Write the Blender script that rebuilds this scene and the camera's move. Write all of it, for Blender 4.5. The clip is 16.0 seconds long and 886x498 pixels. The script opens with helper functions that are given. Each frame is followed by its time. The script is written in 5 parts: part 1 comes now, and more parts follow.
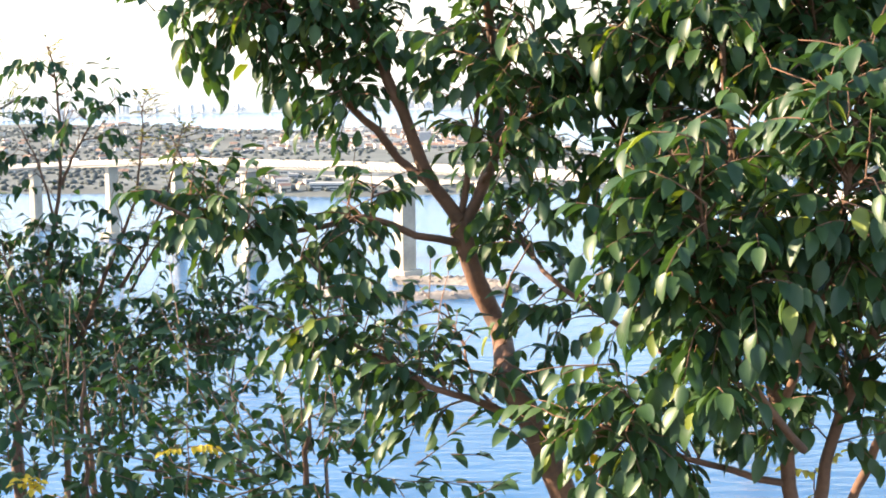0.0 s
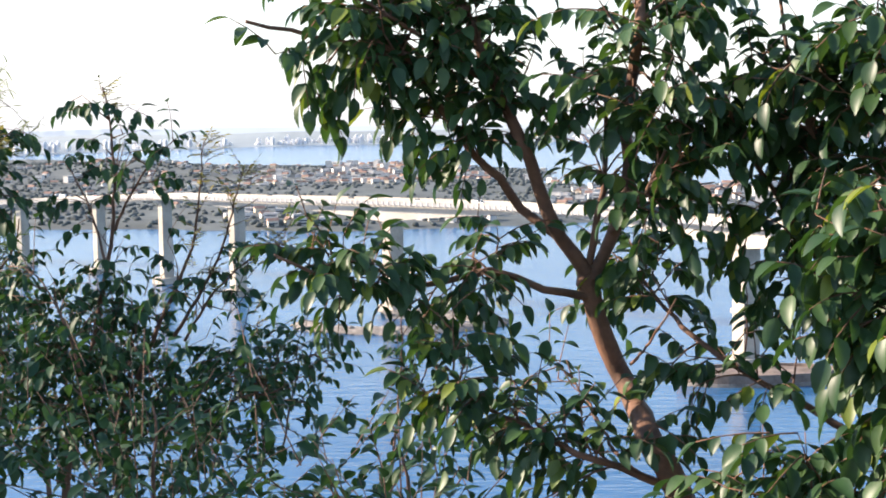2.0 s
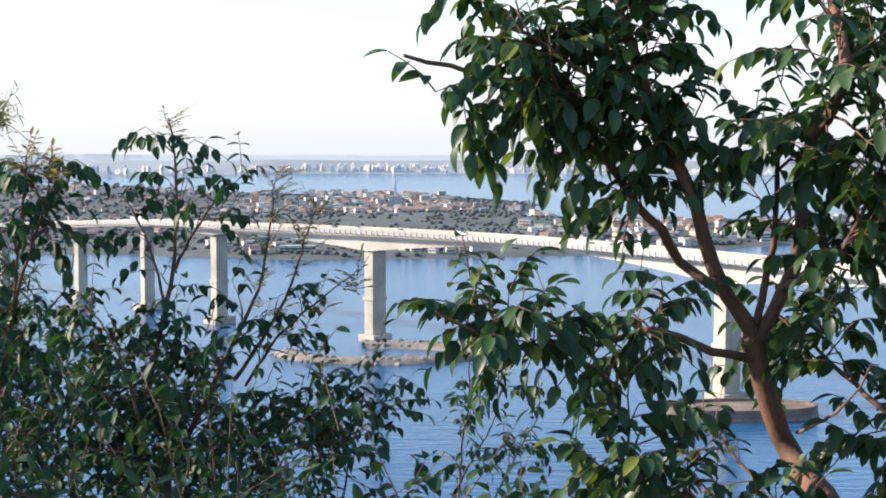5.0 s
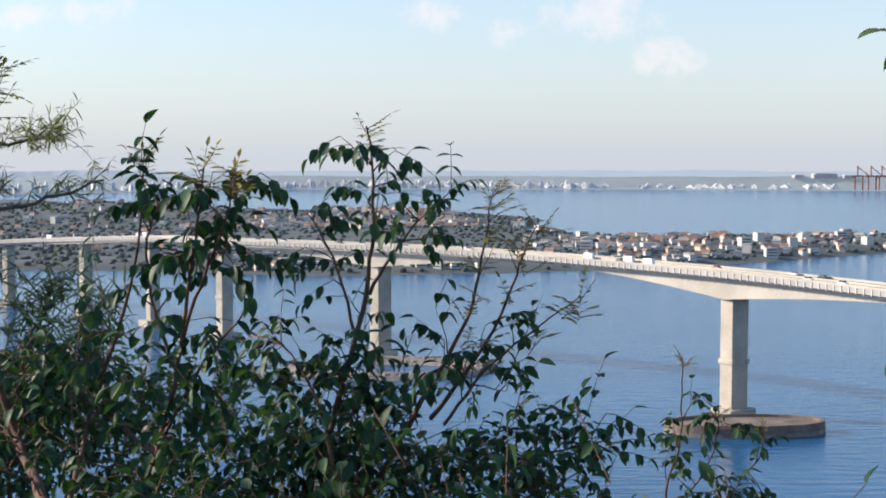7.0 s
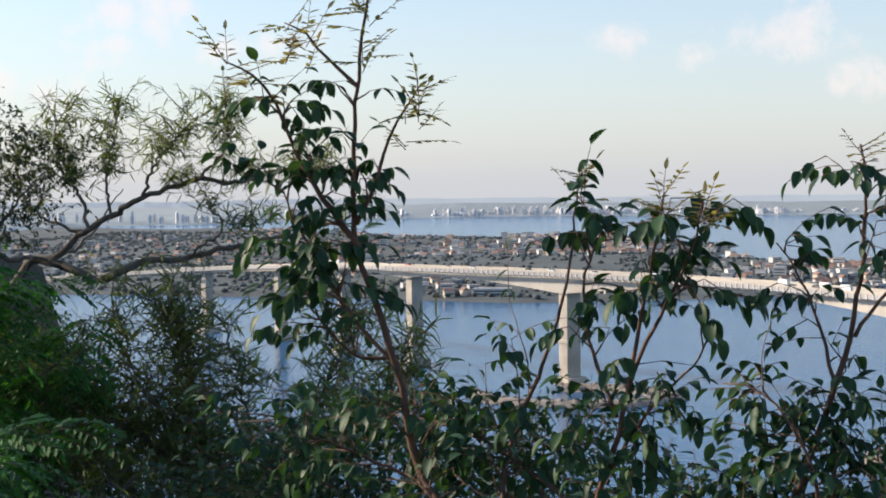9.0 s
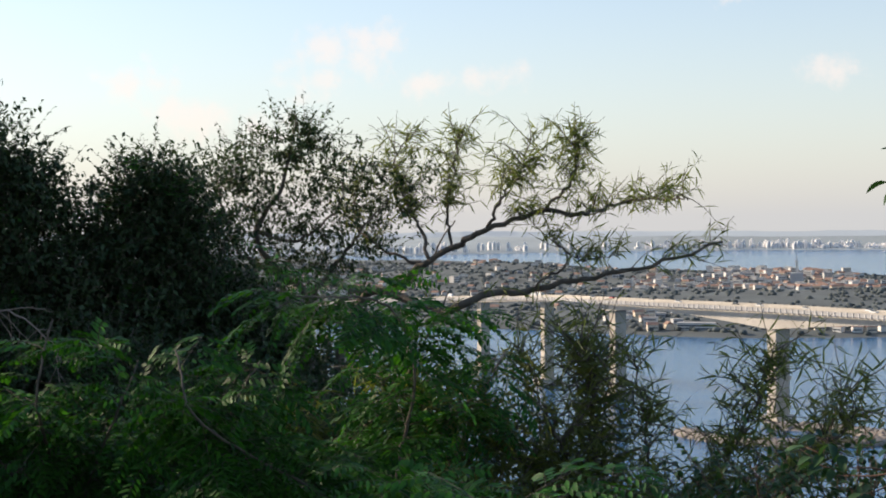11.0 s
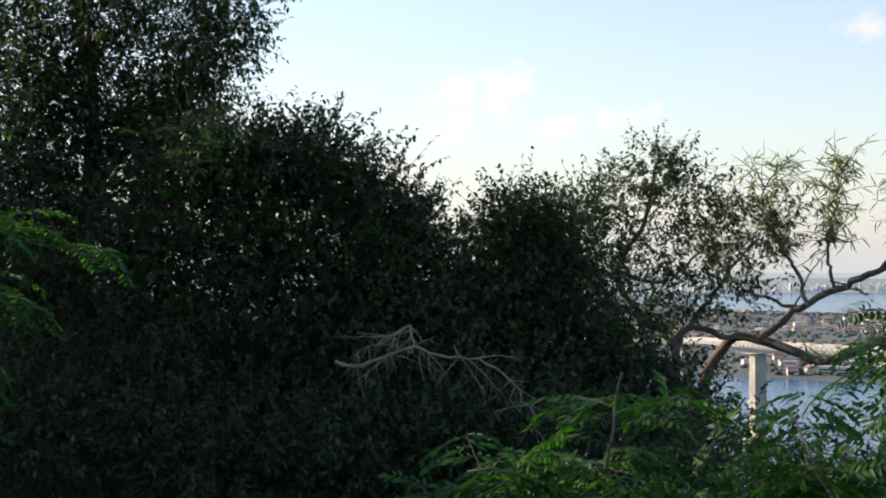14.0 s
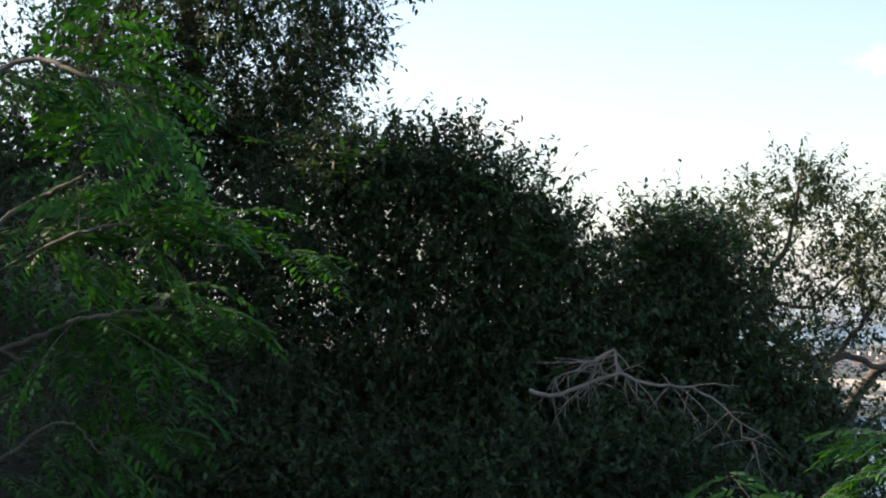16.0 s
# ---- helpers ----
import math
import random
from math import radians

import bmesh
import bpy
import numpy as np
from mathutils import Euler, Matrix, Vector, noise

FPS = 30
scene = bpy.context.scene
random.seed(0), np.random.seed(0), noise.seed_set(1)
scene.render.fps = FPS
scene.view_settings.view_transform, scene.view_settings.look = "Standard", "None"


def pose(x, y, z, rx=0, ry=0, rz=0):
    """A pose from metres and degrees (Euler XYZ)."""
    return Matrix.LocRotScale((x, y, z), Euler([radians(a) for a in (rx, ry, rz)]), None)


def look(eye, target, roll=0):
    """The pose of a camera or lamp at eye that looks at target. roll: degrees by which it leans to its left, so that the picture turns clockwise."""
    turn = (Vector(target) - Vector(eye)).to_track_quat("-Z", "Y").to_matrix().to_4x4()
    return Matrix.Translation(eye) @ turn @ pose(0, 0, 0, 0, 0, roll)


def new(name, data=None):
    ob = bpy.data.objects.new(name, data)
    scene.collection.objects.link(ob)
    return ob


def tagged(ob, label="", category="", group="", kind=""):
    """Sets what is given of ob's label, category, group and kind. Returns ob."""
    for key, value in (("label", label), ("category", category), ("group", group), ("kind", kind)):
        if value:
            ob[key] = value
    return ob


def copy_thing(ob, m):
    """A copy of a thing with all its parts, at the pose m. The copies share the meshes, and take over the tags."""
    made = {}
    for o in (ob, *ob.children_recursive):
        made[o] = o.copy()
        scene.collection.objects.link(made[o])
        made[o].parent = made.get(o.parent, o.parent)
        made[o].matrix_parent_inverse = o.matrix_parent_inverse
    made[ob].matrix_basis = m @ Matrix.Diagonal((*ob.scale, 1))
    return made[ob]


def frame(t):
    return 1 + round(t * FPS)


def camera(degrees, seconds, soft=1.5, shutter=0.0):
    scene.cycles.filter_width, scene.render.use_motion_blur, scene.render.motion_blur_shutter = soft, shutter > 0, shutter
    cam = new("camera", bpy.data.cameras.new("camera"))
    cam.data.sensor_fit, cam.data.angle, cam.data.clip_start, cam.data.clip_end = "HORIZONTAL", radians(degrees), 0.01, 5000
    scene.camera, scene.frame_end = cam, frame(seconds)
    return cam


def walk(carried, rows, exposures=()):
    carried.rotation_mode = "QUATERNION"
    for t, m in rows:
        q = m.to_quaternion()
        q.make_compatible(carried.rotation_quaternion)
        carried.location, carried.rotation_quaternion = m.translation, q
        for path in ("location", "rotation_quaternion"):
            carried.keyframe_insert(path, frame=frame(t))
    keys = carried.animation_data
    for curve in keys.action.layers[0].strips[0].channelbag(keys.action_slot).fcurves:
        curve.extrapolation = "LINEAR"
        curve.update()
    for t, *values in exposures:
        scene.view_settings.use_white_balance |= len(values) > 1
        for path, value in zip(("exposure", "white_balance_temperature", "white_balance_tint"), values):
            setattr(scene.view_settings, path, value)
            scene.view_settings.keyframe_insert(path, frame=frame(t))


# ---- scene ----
cam = camera(34.82, 16.0, soft=1.9)
PATH = [
    (0, (0.437, -0.031, 111.962), (0.357, 3.938, 111.473), -0.64),
    (0.5, (0.360, -0.026, 111.975), (0.290, 3.947, 111.514), -0.43),
    (1, (0.269, -0.011, 111.994), (0.213, 3.964, 111.551), -0.51),
    (1.5, (0.220, 0.071, 111.991), (0.173, 4.049, 111.574), -0.73),
    (2, (0.182, 0.120, 111.984), (0.138, 4.101, 111.590), -0.86),
    (2.5, (0.159, 0.117, 111.988), (0.118, 4.099, 111.615), -0.71),
    (3, (0.177, 0.099, 111.989), (0.139, 4.083, 111.640), -0.76),
    (5.5, (-0.273, 0.444, 112.008), (-0.260, 4.433, 111.709), 0.21),
    (6, (-0.462, 0.566, 112.000), (-0.437, 4.556, 111.714), 0.00),
    (6.5, (-0.624, 0.656, 111.999), (-0.597, 4.646, 111.724), 0.08),
    (7, (-0.710, 0.781, 111.992), (-0.715, 4.772, 111.728), -0.00),
    (7.5, (-0.829, 0.862, 111.999), (-0.969, 4.852, 111.753), -0.20),
    (8, (-1.073, 0.922, 112.001), (-1.301, 4.909, 111.774), -0.34),
    (8.5, (-1.261, 1.005, 111.989), (-1.620, 4.983, 111.779), -0.45),
    (9, (-1.438, 1.162, 111.989), (-1.971, 5.122, 111.803), -0.59),
    (9.5, (-1.672, 1.237, 111.990), (-2.383, 5.170, 111.825), -0.62),
    (10, (-1.977, 1.245, 112.001), (-2.815, 5.154, 111.861), -0.62),
    (12.5, (-3.804, 1.309, 111.987), (-5.222, 5.049, 111.955), -0.22),
    (13, (-4.152, 1.353, 111.999), (-5.617, 5.074, 111.983), -0.33),
    (13.5, (-4.428, 1.417, 111.979), (-5.891, 5.140, 111.986), -0.27),
    (14, (-4.735, 1.552, 111.989), (-6.180, 5.282, 112.017), -0.24),
    (14.5, (-5.020, 1.604, 111.964), (-6.454, 5.337, 112.019), -0.24),
    (15, (-5.285, 1.703, 111.956), (-6.708, 5.440, 112.032), -0.24),
    (15.5, (-5.488, 1.850, 111.949), (-6.932, 5.580, 112.044), -0.13),
    (16, (-5.798, 1.961, 111.912), (-7.274, 5.676, 112.036), -0.17),
]
EXPOSURE = [(0, 2.5, 7500, 14), (1.0, 2.25, 7300, 14), (1.7, 1.9, 6800, 15), (3.2, 1.7, 6500, 14), (5.3, 1.35, 6300, 13), (7.0, 0.95, 6200, 12), (8.5, 0.92, 6400, 13), (10.2, 0.92, 6800, 14), (12.3, 0.95, 7000, 13), (14.0, 1.1, 7000, 13), (16.0, 1.4, 7100, 13)]
walk(cam, [(t, look(eye, target, roll)) for t, eye, target, roll in PATH], EXPOSURE)
CLOUDS = [((0.154, 0.986, 0.067), 0.030),
          ((0.109, 0.989, 0.101), 0.048),
          ((0.044, 0.995, 0.085), 0.024),
          ((-0.348, 0.931, 0.114), 0.044),
          ((-0.003, 0.995, 0.096), 0.028),
          ((-0.311, 0.942, 0.125), 0.032),
          ((-0.35, 0.932, 0.099), 0.032),
          ((-0.235, 0.967, 0.098), 0.026),
          ((-0.466, 0.88, 0.093), 0.036),
          ((-0.435, 0.898, 0.066), 0.044),
          ((-0.392, 0.918, 0.062), 0.028),
          ((-0.353, 0.928, 0.119), 0.034),
          ((-0.282, 0.955, 0.094), 0.024),
          ((-0.075, 0.985, 0.156), 0.024)]

# ---- light ----
SUN_AZ, SUN_EL = radians(-83), radians(24)      # from the left of the first view, low
sun_dir = Vector((math.sin(SUN_AZ) * math.cos(SUN_EL), math.cos(SUN_AZ) * math.cos(SUN_EL), math.sin(SUN_EL)))
sun = new("sun", bpy.data.lights.new("sun", "SUN"))
sun.data.energy, sun.data.angle, sun.data.color = 3.6, radians(0.6), (1.0, 0.86, 0.68)
sun.matrix_world = look(sun_dir * 100, (0, 0, 0))

world = bpy.data.worlds.new("sky")
scene.world = world
world.use_nodes = True
wt = world.node_tree
wn, wl = wt.nodes, wt.links
bg = wn["Background"]
bg.inputs["Strength"].default_value = 0.107
sky = wn.new("ShaderNodeTexSky")
sky.sky_type, sky.sun_disc = "NISHITA", False
sky.sun_elevation, sky.sun_rotation = SUN_EL, SUN_AZ
sky.air_density, sky.dust_density, sky.ozone_density = 1.0, 0.5, 1.6
coord = wn.new("ShaderNodeTexCoord")
cloud_noise = wn.new("ShaderNodeTexNoise")
cloud_noise.inputs["Scale"].default_value, cloud_noise.inputs["Detail"].default_value = 44, 7
cloud_noise.inputs["Roughness"].default_value = 0.62
wl.new(coord.outputs["Generated"], cloud_noise.inputs["Vector"])


def wmath(op, a, b):
    n = wn.new("ShaderNodeMath")
    n.operation = op
    for i, v in enumerate((a, b)):
        if isinstance(v, (int, float)):
            n.inputs[i].default_value = v
        else:
            wl.new(v, n.inputs[i])
    return n.outputs[0]


# small fair-weather clouds, each a soft puff of noise round one direction of the sky
puffs = None
for way, wide in CLOUDS:
    d = wn.new("ShaderNodeVectorMath")
    d.operation = "SUBTRACT"
    wl.new(coord.outputs["Generated"], d.inputs[0])
    d.inputs[1].default_value = Vector(way).normalized()
    sq = wn.new("ShaderNodeVectorMath")
    sq.operation = "MULTIPLY"
    wl.new(d.outputs[0], sq.inputs[0])
    sq.inputs[1].default_value = (1, 1, 1.7)
    ln = wn.new("ShaderNodeVectorMath")
    ln.operation = "LENGTH"
    wl.new(sq.outputs[0], ln.inputs[0])
    near = wmath("SUBTRACT", 1.0, wmath("DIVIDE", ln.outputs["Value"], wide))
    puffs = near if puffs is None else wmath("MAXIMUM", puffs, near)
puffs = wmath("MAXIMUM", puffs, -0.6)
body = wmath("ADD", wmath("MULTIPLY", puffs, 0.7), wmath("MULTIPLY", wmath("SUBTRACT", cloud_noise.outputs["Fac"], 0.5), 2.2))
cover = wn.new("ShaderNodeMapRange")
cover.interpolation_type = "SMOOTHSTEP"
cover.inputs["From Min"].default_value, cover.inputs["From Max"].default_value = 0.05, 0.8
cover.inputs["To Max"].default_value = 0.55
wl.new(body, cover.inputs["Value"])
cloud_mix = wn.new("ShaderNodeMixRGB")
cloud_mix.inputs["Color2"].default_value = (5.2, 4.7, 4.5, 1)
wl.new(cover.outputs[0], cloud_mix.inputs["Fac"])
# pale haze that thickens towards the horizon
sep = wn.new("ShaderNodeSeparateXYZ")
wl.new(coord.outputs["Generated"], sep.inputs[0])
low = wmath("POWER", wmath("SUBTRACT", 1.0, wmath("MAXIMUM", sep.outputs["Z"], 0.0)), 7.0)
haze_mix = wn.new("ShaderNodeMixRGB")
haze_mix.inputs["Color2"].default_value = (2.95, 3.2, 3.55, 1)
wl.new(wmath("MULTIPLY", low, 0.85), haze_mix.inputs["Fac"])
wl.new(sky.outputs[0], haze_mix.inputs["Color1"])
wl.new(haze_mix.outputs[0], cloud_mix.inputs["Color1"])
wl.new(cloud_mix.outputs[0], bg.inputs["Color"])


# ---- materials ----
def mat(name, colour, rough=0.8, vary=0.25, scale=3.0, bump=0.2, metal=0.0, second=None, fine=40.0, coat=0.0):
    m = bpy.data.materials.new(name)
    m.use_nodes = True
    nt = m.node_tree
    n, l = nt.nodes, nt.links
    p = n["Principled BSDF"]
    p.inputs["Roughness"].default_value, p.inputs["Metallic"].default_value = rough, metal
    p.inputs["Coat Weight"].default_value = coat
    tc = n.new("ShaderNodeTexCoord")
    a, b = n.new("ShaderNodeTexNoise"), n.new("ShaderNodeTexNoise")
    a.inputs["Scale"].default_value, a.inputs["Detail"].default_value = scale, 5
    b.inputs["Scale"].default_value, b.inputs["Detail"].default_value = fine, 3
    l.new(tc.outputs["Object"], a.inputs["Vector"])
    l.new(tc.outputs["Object"], b.inputs["Vector"])
    add = n.new("ShaderNodeMath")
    add.operation = "MULTIPLY_ADD"
    add.inputs[1].default_value = 0.35
    l.new(b.outputs["Fac"], add.inputs[0])
    l.new(a.outputs["Fac"], add.inputs[2])
    ramp = n.new("ShaderNodeValToRGB")
    c2 = second or [c * (1 - vary) for c in colour]
    c1 = [min(1, c * (1 + vary * 0.6)) for c in colour]
    ramp.color_ramp.elements[0].position, ramp.color_ramp.elements[1].position = 0.45, 0.9
    ramp.color_ramp.elements[0].color, ramp.color_ramp.elements[1].color = (*c2, 1), (*c1, 1)
    l.new(add.outputs[0], ramp.inputs[0])
    l.new(ramp.outputs[0], p.inputs["Base Color"])
    if bump:
        bp = n.new("ShaderNodeBump")
        bp.inputs["Strength"].default_value, bp.inputs["Distance"].default_value = bump, 0.3 / fine
        l.new(b.outputs["Fac"], bp.inputs["Height"])
        l.new(bp.outputs[0], p.inputs["Normal"])
    return m


def leaf_mat(name, dark, light, rough=0.38, through_light=0.28, single=False, old=None):
    """Waxy leaf: each leaf its own green, some light passes through the blade."""
    m = bpy.data.materials.new(name)
    m.use_nodes = True
    nt = m.node_tree
    n, l = nt.nodes, nt.links
    p, out = n["Principled BSDF"], n["Material Output"]
    p.inputs["Roughness"].default_value = rough
    p.inputs["Specular IOR Level"].default_value = 0.4 if rough < 0.45 else 0.25
    if single:
        rnd = n.new("ShaderNodeObjectInfo").outputs["Random"]
    else:
        rnd = n.new("ShaderNodeNewGeometry").outputs["Random Per Island"]
    ramp = n.new("ShaderNodeValToRGB")
    e = ramp.color_ramp.elements
    e[0].color, e[1].color = (*dark, 1), (*light, 1)
    e[1].position = 0.93
    if old:
        o = e.new(0.985)
        o.color = (*old, 1)
    l.new(rnd, ramp.inputs[0])
    tc = n.new("ShaderNodeTexCoord")
    nz = n.new("ShaderNodeTexNoise")
    nz.inputs["Scale"].default_value = 60
    l.new(tc.outputs["Object"], nz.inputs["Vector"])
    hsv = n.new("ShaderNodeHueSaturation")
    mr = n.new("ShaderNodeMapRange")
    mr.inputs["To Min"].default_value, mr.inputs["To Max"].default_value = 0.7, 1.3
    l.new(nz.outputs["Fac"], mr.inputs["Value"])
    l.new(mr.outputs[0], hsv.inputs["Value"])
    l.new(ramp.outputs[0], hsv.inputs["Color"])
    l.new(hsv.outputs[0], p.inputs["Base Color"])
    tr = n.new("ShaderNodeBsdfTranslucent")
    warm = n.new("ShaderNodeMixRGB")
    warm.blend_type = "MULTIPLY"
    warm.inputs["Fac"].default_value = 1
    warm.inputs["Color2"].default_value = (2.0, 2.1, 0.8, 1)
    l.new(hsv.outputs[0], warm.inputs["Color1"])
    l.new(warm.outputs[0], tr.inputs["Color"])
    mix = n.new("ShaderNodeMixShader")
    mix.inputs[0].default_value = through_light
    l.new(p.outputs[0], mix.inputs[1])
    l.new(tr.outputs[0], mix.inputs[2])
    l.new(mix.outputs[0], out.inputs["Surface"])
    return m


M_BARK = mat("bark", (0.17, 0.085, 0.052), 0.85, 0.45, 14, 0.8, second=(0.075, 0.045, 0.032), fine=120)
M_BARK_GREY = mat("grey_bark", (0.13, 0.11, 0.09), 0.9, 0.45, 10, 0.8, fine=90)
M_BARK_RED = mat("young_bark", (0.13, 0.07, 0.045), 0.75, 0.4, 20, 0.5, fine=150)
M_DEADWOOD = mat("dead_wood", (0.26, 0.21, 0.18), 0.9, 0.35, 12, 0.6, fine=100)
M_LEAF = leaf_mat("broad_leaf", (0.018, 0.053, 0.022), (0.050, 0.100, 0.033), 0.44, 0.20, old=(0.16, 0.20, 0.03))
M_LEAF_ONE = leaf_mat("broad_leaf_single", (0.018, 0.053, 0.022), (0.050, 0.100, 0.033), 0.44, 0.20, True, old=(0.16, 0.20, 0.03))
M_LEAF_SAP = leaf_mat("sapling_leaf", (0.015, 0.048, 0.025), (0.042, 0.092, 0.036), 0.5, 0.18)
M_LEAF_SAP_ONE = leaf_mat("sapling_leaf_single", (0.015, 0.048, 0.025), (0.042, 0.092, 0.036), 0.5, 0.18, True)
M_TIP = leaf_mat("young_shoot", (0.15, 0.13, 0.06), (0.30, 0.25, 0.11), 0.5, 0.3)
M_YELLOW = leaf_mat("yellow_leaf", (0.45, 0.32, 0.03), (0.62, 0.48, 0.06), 0.5, 0.35)
M_SMALL = leaf_mat("small_leaf", (0.014, 0.036, 0.016), (0.056, 0.090, 0.038), 0.6, 0.16)
M_NARROW = leaf_mat("narrow_leaf", (0.06, 0.09, 0.025), (0.17, 0.19, 0.06), 0.5, 0.3)
M_FERN = leaf_mat("feathery_leaf", (0.007, 0.044, 0.007), (0.038, 0.150, 0.018), 0.55, 0.27)
M_CONCRETE = mat("concrete", (0.50, 0.46, 0.40), 0.85, 0.22, 0.06, 0.15, fine=1.2)
M_PIER = mat("pier_concrete", (0.46, 0.41, 0.34), 0.9, 0.3, 0.08, 0.2, fine=0.9)
M_STEEL = mat("painted_steel", (0.36, 0.35, 0.34), 0.6, 0.2, 0.2, 0.0, fine=2)
M_ASPHALT = mat("asphalt", (0.14, 0.135, 0.13), 0.9, 0.2, 0.2, 0.1, fine=3)
M_ROCK = mat("rock", (0.26, 0.23, 0.20), 0.95, 0.5, 0.3, 0.5, fine=1.5)
M_CAISSON = mat("old_concrete", (0.22, 0.17, 0.14), 0.95, 0.45, 0.12, 0.4, fine=1.0)
M_SOIL = mat("soil", (0.06, 0.055, 0.035), 0.95, 0.5, 0.8, 0.5, fine=9)
# blue-grey of distance haze is put into the land and woods colours
M_LAND = mat("hazed_scrub_land", (0.092, 0.108, 0.106), 0.95, 0.35, 0.012, 0.0, fine=0.08)
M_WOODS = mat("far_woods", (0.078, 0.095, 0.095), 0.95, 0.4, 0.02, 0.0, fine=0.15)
M_FARLAND_HAZE = mat("hazed_far_coast", (0.11, 0.13, 0.13), 0.95, 0.3, 0.008, 0.0, fine=0.04)
M_FARLAND_HAZE.node_tree.nodes["Principled BSDF"].inputs["Emission Color"].default_value = (0.10, 0.116, 0.132, 1)
M_FARLAND_HAZE.node_tree.nodes["Principled BSDF"].inputs["Emission Strength"].default_value = 1.0      # glow and pale base stand in for air haze over this backdrop
# the ridge has its haze painted in as a glow too, paler
M_RIDGE_HAZE = mat("hazed_far_ridge", (0.10, 0.12, 0.13), 0.95, 0.2, 0.004, 0.0, fine=0.02)
M_RIDGE_HAZE.node_tree.nodes["Principled BSDF"].inputs["Emission Color"].default_value = (0.19, 0.217, 0.25, 1)
M_RIDGE_HAZE.node_tree.nodes["Principled BSDF"].inputs["Emission Strength"].default_value = 1.0
# tower plaster lightened beyond the near houses: haze put into the colour
M_TOWERS = mat("hazed_plaster", (0.74, 0.73, 0.72), 0.8, 0.1, 0.01, 0.0, fine=0.1)
M_WHITE = mat("white_plaster", (0.60, 0.58, 0.55), 0.8, 0.12, 0.1, 0.0, fine=0.6)
M_CREAM = mat("cream_plaster", (0.60, 0.52, 0.42), 0.8, 0.15, 0.1, 0.0, fine=0.6)
M_GREYW = mat("grey_plaster", (0.42, 0.42, 0.43), 0.8, 0.15, 0.1, 0.0, fine=0.6)
M_TILE = mat("clay_tile", (0.30, 0.19, 0.145), 0.85, 0.25, 0.2, 0.0, fine=1.0)
M_ROOFGREY = mat("fibre_roof", (0.40, 0.39, 0.38), 0.85, 0.2, 0.2, 0.0, fine=1.0)
M_PANE = mat("dark_pane", (0.06, 0.08, 0.10), 0.15, 0.2, 0.2, 0.0, fine=1)
M_RUST = mat("rusty_steel", (0.40, 0.18, 0.13), 0.8, 0.2, 0.02, 0.0, fine=0.2)
M_PAINT_W = mat("white_car_paint", (0.75, 0.75, 0.75), 0.3, 0.04, 0.5, 0.0, fine=5, coat=0.6)
M_PAINT_R = mat("red_car_paint", (0.45, 0.04, 0.03), 0.3, 0.08, 0.5, 0.0, fine=5, coat=0.6)
M_PAINT_D = mat("dark_car_paint", (0.05, 0.055, 0.06), 0.3, 0.08, 0.5, 0.0, fine=5, coat=0.6)
M_TYRE = mat("rubber", (0.025, 0.025, 0.025), 0.9, 0.2, 2, 0.0, fine=9)

M_WATER = bpy.data.materials.new("sea_water")
M_WATER.use_nodes = True
_n, _l = M_WATER.node_tree.nodes, M_WATER.node_tree.links
_p = _n["Principled BSDF"]
_p.inputs["Roughness"].default_value, _p.inputs["IOR"].default_value = 0.17, 1.33
_tc = _n.new("ShaderNodeTexCoord")
_big, _rip, _map = _n.new("ShaderNodeTexNoise"), _n.new("ShaderNodeTexNoise"), _n.new("ShaderNodeMapping")
_map.inputs["Scale"].default_value = (0.35, 1.0, 1.0)
_l.new(_tc.outputs["Object"], _map.inputs["Vector"])
_big.inputs["Scale"].default_value, _big.inputs["Detail"].default_value = 0.012, 4
_rip.inputs["Scale"].default_value, _rip.inputs["Detail"].default_value = 0.22, 6
_l.new(_map.outputs[0], _big.inputs["Vector"])
_l.new(_map.outputs[0], _rip.inputs["Vector"])
_r = _n.new("ShaderNodeValToRGB")
_r.color_ramp.elements[0].position, _r.color_ramp.elements[1].position = 0.3, 0.72
_r.color_ramp.elements[0].color, _r.color_ramp.elements[1].color = (0.014, 0.085, 0.20, 1), (0.028, 0.115, 0.245, 1)
_l.new(_big.outputs["Fac"], _r.inputs[0])
_l.new(_r.outputs[0], _p.inputs["Base Color"])
_b = _n.new("ShaderNodeBump")
_b.inputs["Strength"].default_value, _b.inputs["Distance"].default_value = 0.7, 0.8
_l.new(_rip.outputs["Fac"], _b.inputs["Height"])
_l.new(_b.outputs[0], _p.inputs["Normal"])


# ---- mesh helpers ----
def mesh_of(name, verts, faces, material, smooth=False):
    me = bpy.data.meshes.new(name)
    me.from_pydata([tuple(v) for v in verts], [], faces)
    me.materials.append(material)
    if smooth:
        me.polygons.foreach_set("use_smooth", [True] * len(me.polygons))
    me.update()
    return me


def under(ob, parent, label="", kind=""):
    ob.parent = parent
    return tagged(ob, label, kind=kind)


def part(name, bm, material, parent, label="", kind="", smooth=False):
    me = bpy.data.meshes.new(name)
    bm.to_mesh(me)
    bm.free()
    me.materials.append(material)
    if smooth:
        me.polygons.foreach_set("use_smooth", [True] * len(me.polygons))
    ob = new(name, me)
    if parent:
        under(ob, parent)
    return tagged(ob, label, kind=kind)


def root(name, label, category, at=(0, 0, 0), group="", kind=""):
    ob = new(name)
    ob.empty_display_size = 0.2
    ob.location = at
    return tagged(ob, label, category, group, kind)


